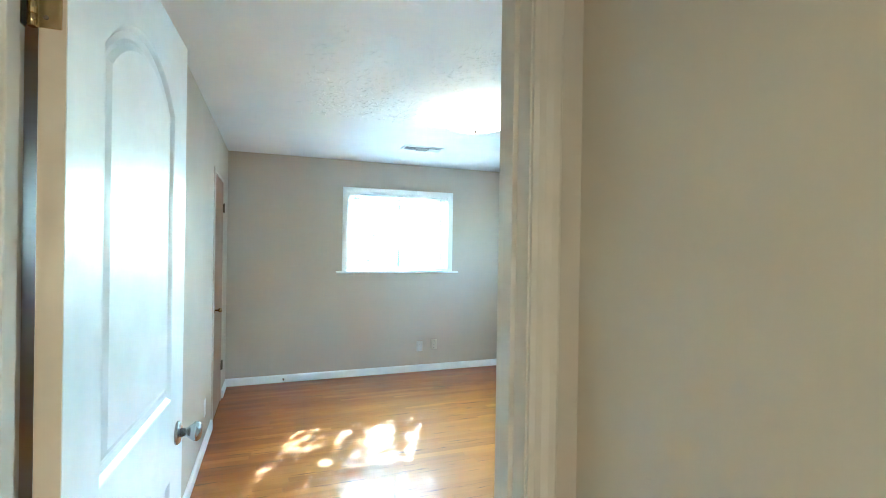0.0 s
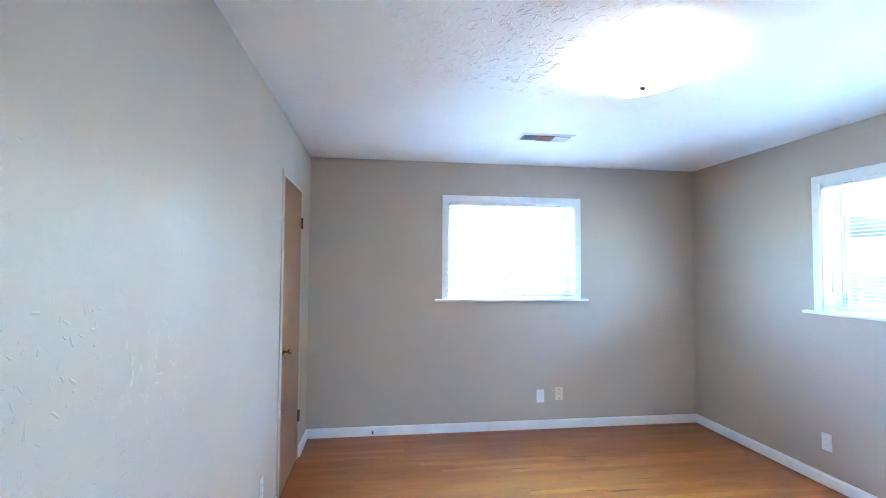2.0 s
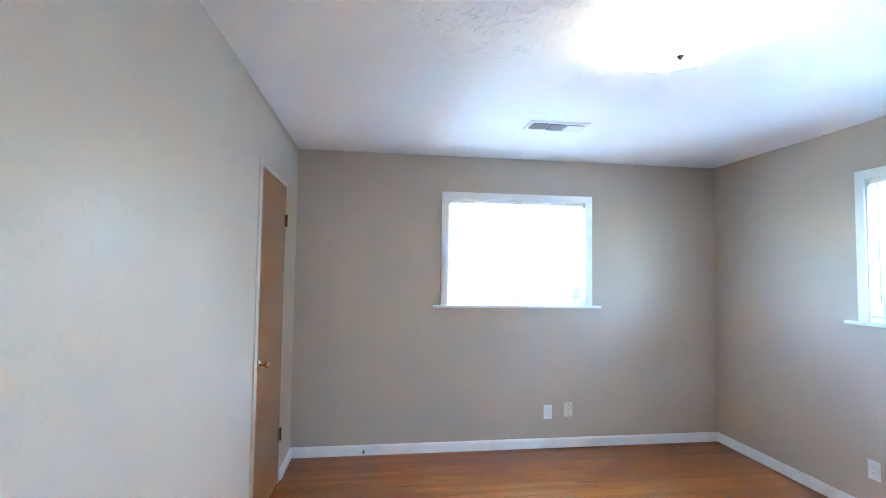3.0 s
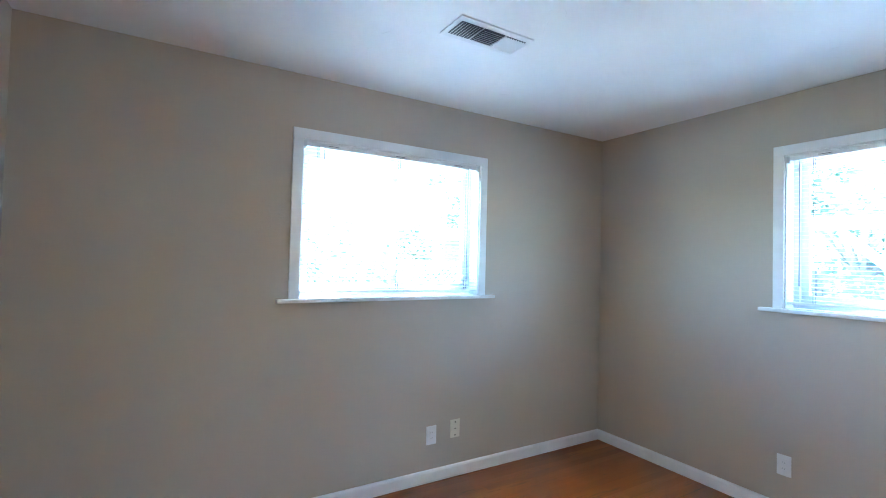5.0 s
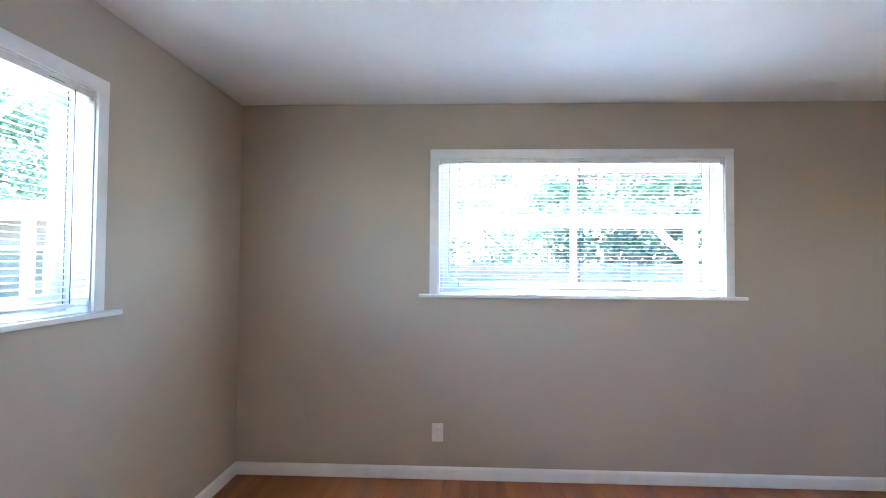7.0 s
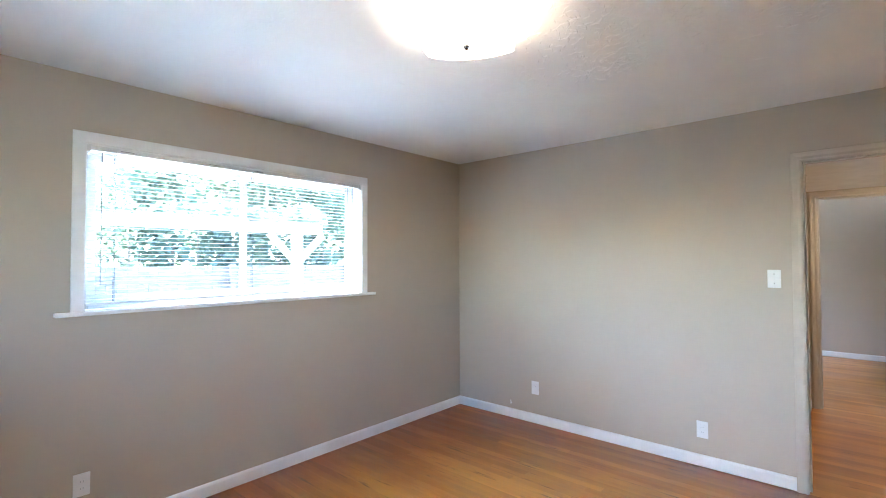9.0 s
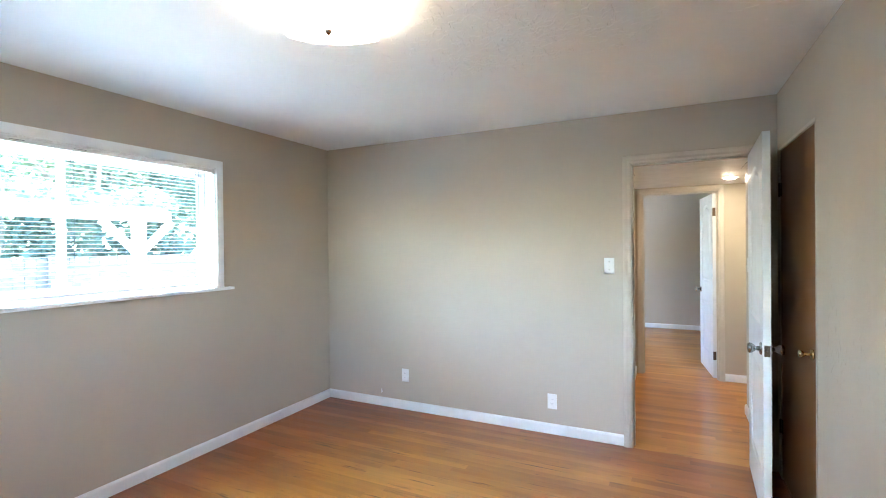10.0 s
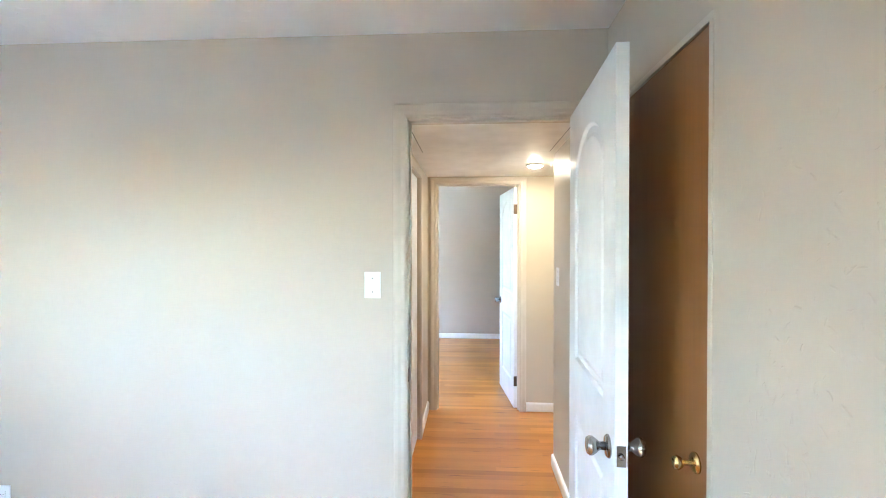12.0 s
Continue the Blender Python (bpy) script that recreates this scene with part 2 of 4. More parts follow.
def turned(profile, axis="z", steps=20, origin=(0, 0, 0)):
    """A solid of revolution: profile of (radius, height) along an axis."""
    bm = bmesh.new()
    rings = []
    for r, h in profile:
        ring = []
        for i in range(steps):
            a = 2 * math.pi * i / steps
            p = (r * math.cos(a), r * math.sin(a), h)
            p = {"z": p, "x": (p[2], p[0], p[1]), "y": (p[0], p[2], p[1])}[axis]
            ring.append(bm.verts.new(Vector(p) + Vector(origin)))
        rings.append(ring)
    for a, b in zip(rings, rings[1:]):
        for i in range(steps):
            j = (i + 1) % steps
            bm.faces.new((a[i], a[j], b[j], b[i]))
    for ring in (rings[0], rings[-1]):
        bm.faces.new(ring)
    bmesh.ops.recalc_face_normals(bm, faces=bm.faces)
    for f in bm.faces:
        f.smooth = len(f.verts) == 4
    return bm


def mesh_of(name, bm, material):
    bmesh.ops.recalc_face_normals(bm, faces=bm.faces)
    me = bpy.data.meshes.new(name)
    bm.to_mesh(me)
    bm.free()
    me.materials.append(material)
    return me


def part(name, bm, material, parent, label=""):
    ob = new(name, mesh_of(name, bm, material))
    ob.parent = parent
    return tagged(ob, label)


def setting(name, bm, material, label=""):
    return tagged(new(name, mesh_of(name, bm, material)), label, kind="structure")


def thing(name, label, category, at=(0, 0, 0), turn=0.0, group="", kind=""):
    ob = new(name)
    ob.matrix_world = pose(*at, 0, 0, turn)
    return tagged(ob, label, category, group, kind)


def slab_wall(along, u0, u1, d0, d1, z0, z1, holes=()):
    """A wall with rectangular holes; it runs along x or y and spans d0 to d1 across."""
    us = sorted({u0, u1, *[v for h in holes for v in h[:2]]})
    zs = sorted({z0, z1, *[v for h in holes for v in h[2:]]})
    bm, seen = bmesh.new(), {}

    def vert(u, d, z):
        key = (round(u, 5), round(d, 5), round(z, 5))
        if key not in seen:
            seen[key] = bm.verts.new((u, d, z) if along == "x" else (d, u, z))
        return seen[key]

    def solid(i, k):
        if not (0 <= i < len(us) - 1 and 0 <= k < len(zs) - 1):
            return False
        u, z = (us[i] + us[i + 1]) / 2, (zs[k] + zs[k + 1]) / 2
        return not any(h[0] < u < h[1] and h[2] < z < h[3] for h in holes)

    for i in range(len(us) - 1):
        for k in range(len(zs) - 1):
            if not solid(i, k):
                continue
            a, b, c, d = us[i], us[i + 1], zs[k], zs[k + 1]
            for side in (d0, d1):
                bm.faces.new([vert(a, side, c), vert(b, side, c), vert(b, side, d), vert(a, side, d)])
            for ok, p, q in ((solid(i - 1, k), (a, c), (a, d)), (solid(i + 1, k), (b, c), (b, d)), (solid(i, k - 1), (a, c), (b, c)), (solid(i, k + 1), (a, d), (b, d))):
                if not ok:
                    bm.faces.new([vert(p[0], d0, p[1]), vert(q[0], d0, q[1]), vert(q[0], d1, q[1]), vert(p[0], d1, p[1])])
    return bm


# ---- bedroom shell ----
setting("wall_north", slab_wall("x", -0.9, W + TO, L, L + TO, -0.4, 2.75, [N_WIN]), WALL, "greige painted plaster wall with a window")
setting("wall_east", slab_wall("y", -0.2, L, W, W + TO, -0.4, 2.75, [E_WIN]), WALL, "greige painted plaster wall with a wide window")
setting("wall_south", slab_wall("x", 0.0, W, -T, 0.0, -0.05, 2.6, [(DX0 - 0.02, DX1 + 0.02, -0.05, DZ + 0.02)]), WALL, "greige painted plaster wall with a doorway")
def trowelled(bm, origin, u, v, out, size, count, seed, relief=1.0, broad=1.0, reach=1.0):
    """Adds short curved plaster ridges in loose patches on the face that u and v span."""
    rnd = random.Random(seed)
    origin, u, v, out = Vector(origin), Vector(u), Vector(v), Vector(out)
    patches = [(rnd.uniform(0, size[0]), rnd.uniform(0, size[1]), rnd.uniform(0.10, 0.34), rnd.uniform(0, 6.28)) for _ in range(26)]
    for _ in range(count):
        pu, pv, spread, way = rnd.choice(patches)
        cu, cv = rnd.gauss(pu, spread), rnd.gauss(pv, spread)
        if not (0.06 < cu < size[0] - 0.06 and 0.06 < cv < size[1] - 0.06):
            continue
        ang, bend = way + rnd.gauss(0, 0.7), rnd.uniform(-1.2, 1.2)
        length, wide, high = rnd.uniform(0.015, 0.075) * reach, rnd.uniform(0.0016, 0.0034) * broad, rnd.uniform(0.001, 0.0026) * relief
        rows = []
        for k in range(6):
            c, s = math.cos(ang), math.sin(ang)
            thick = (0.2, 0.8, 1.0, 0.75, 0.9, 0.2)[k] * rnd.uniform(0.8, 1.15)
            mid = origin + u * cu + v * cv
            side = (v * c - u * s) * wide * thick
            rows.append([bm.verts.new(mid - side - out * 0.0004), bm.verts.new(mid + out * high * thick), bm.verts.new(mid + side - out * 0.0004)])
            cu, cv, ang = cu + c * length / 5, cv + s * length / 5, ang + bend / 5 + rnd.uniform(-0.25, 0.25)
        for a, b in zip(rows, rows[1:]):
            bm.faces.new((a[0], b[0], b[1], a[1]))
            bm.faces.new((a[1], b[1], b[2], a[2]))
    return bm


west = slab_wall("y", -T, L, -T, 0.0, -0.05, 2.6, [(C1[0] - 0.02, C1[1] + 0.02, -0.05, C1[2] + 0.02), (C2[0] - 0.02, C2[1] + 0.02, -0.05, C2[2] + 0.02)])
setting("wall_west", trowelled(west, (0, 0.95, 0.7), (0, 1, 0), (0, 0, 1), (1, 0, 0), (1.1, 1.1), 600, 71, 0.5, 2.2, 0.5), WALL, "greige plaster wall with trowel strokes and two closet doors")
above = trowelled(box(-0.9, W + TO, -T, L + TO, H, H + 0.1), (0, 0, H), (0, 1, 0), (1, 0, 0), (0, 0, -1), (L, W), 700, 72, 0.6, 1.6)
setting("ceiling", trowelled(above, (0.55, 1.15, H), (0, 1, 0), (1, 0, 0), (0, 0, -1), (1.6, 1.3), 2600, 73, 0.9, 1.7, 0.75), CEIL, "white ceiling with a hand-trowelled texture")
# Roof out of view; its overhangs set how much sun and sky reach the blinds.
setting("unseen_roof_slab", box(-3.0, W + TO + 0.52, -6.5, L + 0.45, 2.75, 2.9), ROOF)
setting("subfloor", box(-3.0, W, -5.5, L, -0.2, -0.012), SUBFLOOR)
setting("closet_wall", slab_wall("y", -T, L, -0.9, -0.8, -0.05, 2.6), PLASTER)


def base_run(name, x0, y0, x1, y1, nx, ny, h=0.085, t=0.016):
    """A baseboard from one point to another, standing off the wall towards (nx, ny), with an eased top."""
    bm = bmesh.new()
    prof = [(0, 0.008), (t, 0.008), (t, h - 0.014), (t - 0.004, h - 0.005), (t - 0.010, h), (0, h)]
    ends = []
    for x, y in ((x0, y0), (x1, y1)):
        ends.append([bm.verts.new((x + nx * d, y + ny * d, z)) for d, z in prof])
    n = len(prof)
    for i in range(n):
        bm.faces.new((ends[0][i], ends[1][i], ends[1][(i + 1) % n], ends[0][(i + 1) % n]))
    bm.faces.new(ends[0])
    bm.faces.new(ends[1])
    return setting(name, bm, TRIM, "white painted wooden baseboard")


base_run("baseboard", 0, L, W, L, 0, -1)
base_run("baseboard", W, 0.016, W, L - 0.016, -1, 0)
base_run("baseboard", DX1 + 0.062, 0, W, 0, 0, 1)
base_run("baseboard", 0, C2[1] + 0.022, 0, C1[0] - 0.066, 1, 0)
base_run("baseboard", 0, C1[1] + 0.022, 0, L - 0.016, 1, 0)


# ---- doorway frames ----
def moulded_casing(side, x0, x1, top, y, out, material, width=0.057):
    """Three moulded boards round a doorway in a wall along x, standing out from y."""
    prof = [(0, 0.0), (0, 0.007), (0.010, 0.010), (0.024, 0.0085), (0.038, 0.012), (width - 0.006, 0.013), (width, 0.010), (width, 0.0)]
    runs = [[(x0, 0.0, -1), (x0, top, -1)], [(x1, 0.0, 1), (x1, top, 1)]]
    for (xa, za, s), (xb, zb, _) in runs:
        bm = bmesh.new()
        a = [bm.verts.new((xa + s * u, y + out * d, za)) for u, d in prof]
        b = [bm.verts.new((xb + s * u, y + out * d, zb + u)) for u, d in prof]
        for i in range(len(prof)):
            j = (i + 1) % len(prof)
            bm.faces.new((a[i], a[j], b[j], b[i]))
        part("casing", bm, material, side)
    bm = bmesh.new()
    a = [bm.verts.new((x0 - u, y + out * d, top + u)) for u, d in prof]
    b = [bm.verts.new((x1 + u, y + out * d, top + u)) for u, d in prof]
    for i in range(len(prof)):
        j = (i + 1) % len(prof)
        bm.faces.new((a[i], a[j], b[j], b[i]))
    part("casing", bm, material, side)


def door_frame(name, x0, x1, top, y0, y1, material, label, stop_at):
    f = tagged(new(name), label, "door frame", kind="structure")
    part("jamb", box(x0 - 0.02, x0, y0, y1, 0, top, 0.002), material, f)
    part("jamb", box(x1, x1 + 0.02, y0, y1, 0, top, 0.002), material, f)
    part("head", box(x0 - 0.02, x1 + 0.02, y0, y1, top, top + 0.02, 0.002), material, f)
    a, b = stop_at
    part("door_stop", box(x0, x0 + 0.011, a, b, 0, top, 0.002), material, f)
    part("door_stop", box(x1 - 0.011, x1, a, b, 0, top, 0.002), material, f)
    part("door_stop", box(x0 + 0.011, x1 - 0.011, a, b, top - 0.011, top, 0.002), material, f)
    return f


fr = door_frame("door_frame", DX0, DX1, DZ, -T, 0.0, JAMB, "wall-coloured painted wooden door frame", (-0.075, -0.04))
moulded_casing(fr, DX0 - 0.004, DX1 + 0.004, DZ + 0.004, 0.0, 1, JAMB)
moulded_casing(fr, DX0 - 0.004, DX1 + 0.004, DZ + 0.004, -T, -1, JAMB)
part("strike_plate", box(DX1 - 0.0035, DX1 - 0.001, -0.034, -0.008, 0.885, 0.945, 0.001), CHROME, fr)


# ---- moulded two-panel door ----
def ring_offset(pts, d):
    """Moves a closed outline inwards by d."""
    n, out = len(pts), []
    for i in range(n):
        p, a, b = Vector(pts[i]), Vector(pts[i - 1]), Vector(pts[(i + 1) % n])
        e1, e2 = (p - a).normalized(), (b - p).normalized()
        n1, n2 = Vector((-e1.y, e1.x)), Vector((-e2.y, e2.x))
        m = (n1 + n2).normalized()
        out.append(tuple(p + m * (d / max(0.3, m.dot(n1)))))
    return out


def panel_door(name, width, height, label, edge):
    """A moulded door with an arched upper and a plain lower panel; x from hinge to latch, y through its 35 mm."""
    d = tagged(new(name), label, "door", kind="structure")
    th, stile, arch = 0.035, 0.135, 0.11
    lo, mid0, mid1, spring = 0.22, 0.80, 1.02, 1.795
    x0, x1 = stile, width - stile
    cx, half = (x0 + x1) / 2, (x1 - x0) / 2
    rad = (half * half + arch * arch) / (2 * arch)
    steps = 14
    arc = []
    for i in range(steps + 1):
        u = x1 - (x1 - x0) * i / steps
        arc.append((u, spring + arch - rad + math.sqrt(max(0.0, rad * rad - (u - cx) ** 2))))
    lower = [(x0, lo), (x1, lo), (x1, mid0), (x0, mid0)]
    upper = [(x0, mid1), (x1, mid1)] + arc
    bm = bmesh.new()
    for y, s in ((0.0, 1), (th, -1)):
        def V(p, depth=0.0):
            return bm.verts.new((p[0], y + s * depth, p[1]))
        for quad in ([(0, 0.0), (x0, 0.0), (x0, height), (0, height)], [(x1, 0.0), (width, 0.0), (width, height), (x1, height)],
                     [(x0, 0.0), (x1, 0.0), (x1, lo), (x0, lo)], [(x0, mid0), (x1, mid0), (x1, mid1), (x0, mid1)]):
            bm.faces.new([V(p) for p in quad])
        for a, b in zip(arc, arc[1:]):
            bm.faces.new([V(a), V(b), V((b[0], height)), V((a[0], height))])
    for a, b in (((0, 0), (width, 0)), ((width, 0), (width, height)), ((width, height), (0, height)), ((0, height), (0, 0))):
        bm.faces.new([bm.verts.new((a[0], 0, a[1])), bm.verts.new((b[0], 0, b[1])), bm.verts.new((b[0], th, b[1])), bm.verts.new((a[0], th, a[1]))])
    bmesh.ops.remove_doubles(bm, verts=bm.verts, dist=0.0002)
    part("slab", bm, DOORWHITE, d)
    for outline in (lower, upper):
        for y, s in ((0.0, 1), (th, -1)):
            bm = bmesh.new()
            prev = None
            for inset, depth in ((0, 0), (0.004, 0.002), (0.012, 0.0085), (0.026, 0.010), (0.034, 0.0095), (0.048, 0.004)):
                ring = [bm.verts.new((p[0], y + s * depth, p[1])) for p in ring_offset(outline, inset)]
                if prev:
                    for i in range(len(ring)):
                        j = (i + 1) % len(ring)
                        bm.faces.new((prev[i], prev[j], ring[j], ring[i]))
                prev = ring
            bm.faces.new(prev)
            part("panel", bm, DOORWHITE, d)
    if edge:
        part("edge_band", box(-0.0015, 0.0, 0.001, th - 0.001, 0.002, height - 0.002), PRIMER, d, "bare cream hinge edge")
    kx, kz = width - 0.065, 0.905
    for y, s in ((0.0, -1), (th, 1)):
        k = part("knob", turned([(0.012, 0.0), (0.012, s * 0.026), (0.020, s * 0.036), (0.027, s * 0.046), (0.0275, s * 0.054), (0.022, s * 0.062), (0.008, s * 0.065)], "y", 24, (kx, y, kz)), CHROME, d, "brushed nickel round knob")
        part("rosette", turned([(0.033, 0.0), (0.033, s * 0.004), (0.028, s * 0.009), (0.013, s * 0.011)], "y", 28, (kx, y, kz)), CHROME, k)
    lp = part("latch_plate", box(width, width + 0.002, 0.005, 0.030, kz - 0.029, kz + 0.029, 0.0008), CHROME, d)
    part("latch_bolt", turned([(0.0075, 0.0), (0.0075, 0.007), (0.004, 0.010)], "x", 14, (width + 0.002, th / 2, kz)), CHROME, lp)
    return d


def butt_hinge(parent, z, material, h=0.09, pin=0.041):
    """A leaf let into the door's hinge edge, with its knuckles beside it."""
    hg = part("hinge", box(-0.0032, -0.0016, 0.006, 0.036, z - h / 2, z + h / 2, 0.0004), material, parent)
    for i in range(5):
        z0 = z - h / 2 + i * h / 5
        part("knuckle", turned([(0.0055, z0), (0.0065, z0 + 0.001), (0.0065, z0 + h / 5 - 0.001), (0.0055, z0 + h / 5)], "z", 12, (-0.003, pin, 0)), material, hg)
    for dz in (-0.03, 0.0, 0.03):
        part("screw", turned([(0.0035, -0.0033), (0.0032, -0.0040)], "x", 10, (0, 0.016 + abs(dz) * 0.3, z + dz)), BRONZE, hg)
    return hg


entry = panel_door("door_1", 0.752, 2.032, "white moulded two-panel door standing open, nickel knobs", True)
entry.matrix_world = pose(0.158, -0.008, 0.012, 0, 0, 87.3)
for z in (0.24, 1.02, 1.80):
    butt_hinge(entry, z, BRASS)
    part("hinge_leaf", box(DX0, DX0 + 0.002, -0.034, -0.002, z - 0.033, z + 0.057, 0.0004), BRASS, fr)

# far bedroom door, hinged on its west jamb and opening south
far_leaf = panel_door("door_2", 0.725, 2.0, "white moulded two-panel door standing open at the hall's end", False)
far_leaf.matrix_world = pose(0.163, -2.2, 0.012, 0, 0, -83.5)
for z in (0.24, 1.80):
    butt_hinge(far_leaf, z, BRONZE, pin=-0.004)


# ---- flush closet doors ----
def closet_door(name, y0, y1, top, hinge_north, label):
    d = tagged(new(name), label, "door", kind="structure")
    part("slab", box(-0.036, -0.003, y0 + 0.003, y1 - 0.003, 0.012, top - 0.004, 0.0015), BIRCH, d)
    part("jamb", box(-T, 0.002, y0 - 0.02, y0, 0, top, 0.001), JAMB, d)
    part("jamb", box(-T, 0.002, y1, y1 + 0.02, 0, top, 0.001), JAMB, d)
    part("head", box(-T, 0.002, y0 - 0.02, y1 + 0.02, top, top + 0.02, 0.001), JAMB, d)
    hy, ky = (y1, y0 + 0.062) if hinge_north else (y0, y1 - 0.062)
    s = -1 if hinge_north else 1
    for z in (0.33, 1.80):
        bm = bmesh.new()
        for a, b in ((-0.040, -0.030), (-0.022, 0.022), (0.030, 0.040)):
            quad_box(bm, -0.003, 0.0035, min(hy, hy + s * 0.030), max(hy, hy + s * 0.030), z + a, z + b, 0.001)
        quad_box(bm, -0.003, 0.0030, min(hy, hy + s * 0.020), max(hy, hy + s * 0.020), z - 0.036, z + 0.036)
        hg = part("hinge", bm, BRONZE, d, "dark bronze butterfly hinge")
        part("knuckle", turned([(0.003, z - 0.045), (0.006, z - 0.040), (0.006, z + 0.040), (0.003, z + 0.045)], "z", 12, (0.006, hy, 0)), BRONZE, hg)
    k = part("knob", turned([(0.007, -0.003), (0.007, 0.030), (0.014, 0.036), (0.019, 0.046), (0.016, 0.055), (0.005, 0.058)], "x", 20, (0, ky, 0.925)), BRASS, d, "old brass round knob")
    part("rosette", turned([(0.027, -0.003), (0.027, 0.002), (0.020, 0.008), (0.008, 0.010)], "x", 24, (0, ky, 0.925)), BRASS, k)
    return d


c1d = closet_door("door_3", *C1, True, "closed flush amber birch closet door with brass knob")
part("casing", box(0.0005, 0.009, C1[0] - 0.064, C1[0] - 0.004, 0.0, C1[2] + 0.03, 0.002), JAMB, c1d)
closet_door("door_4", *C2, False, "closed flush amber birch closet door behind the open door")


# ---- windows ----
def window(name, opening, label, split):
    """Built along x, the room on the -y side; the wall's inner face is y = 0. opening: x0, x1, z0, z1."""
    x0, x1, z0, z1 = opening
    w = tagged(new(name), label, "window", kind="structure")
    c, p = 0.055, 0.014
    part("casing", box(x0 - c, x0, -p, 0, z0, z1, 0.002), TRIM, w)
    part("casing", box(x1, x1 + c, -p, 0, z0, z1, 0.002), TRIM, w)
    part("casing", box(x0 - c, x1 + c, -p, 0, z1, z1 + c, 0.002), TRIM, w)
    part("window_sill", box(x0 - c - 0.065, x1 + c + 0.065, -0.045, 0.0, z0 - 0.021, z0 - 0.0005, 0.004), TRIM, w)
    part("window_sill", box(x0, x1, 0.0, 0.095, z0 - 0.001, z0 + 0.003), TRIM, w)
    part("reveal", box(x0, x0 + 0.006, 0.0, 0.095, z0 + 0.003, z1), TRIM, w)
    part("reveal", box(x1 - 0.006, x1, 0.0, 0.095, z0 + 0.003, z1), TRIM, w)
    part("reveal", box(x0 + 0.006, x1 - 0.006, 0.0, 0.095, z1 - 0.006, z1), TRIM, w)
    f, ya, yb = 0.035, 0.095, 0.145
    for a, b, cc, d in ((x0, x0 + f, z0, z1), (x1 - f, x1, z0, z1), (x0 + f, x1 - f, z0, z0 + f), (x0 + f, x1 - f, z1 - f, z1)):
        part("window_frame", box(a, b, ya, yb, cc, d, 0.003), VINYL, w)
    for a, b, y in ((x0 + f, split + 0.022, 0.122), (split - 0.022, x1 - f, 0.102)):
        sash = part("sash", frame_bars(a, b, y, y + 0.018, z0 + f, z1 - f, 0.038), VINYL, w)
        pane = part("pane", box(a + 0.036, b - 0.036, y + 0.007, y + 0.011, z0 + f + 0.036, z1 - f - 0.036), GLASS, sash)
        pane.visible_shadow = False
    return w


def frame_bars(x0, x1, y0, y1, z0, z1, t):
    return slab_wall("x", x0, x1, y0, y1, z0, z1, [(x0 + t, x1 - t, z0 + t, z1 - t)])


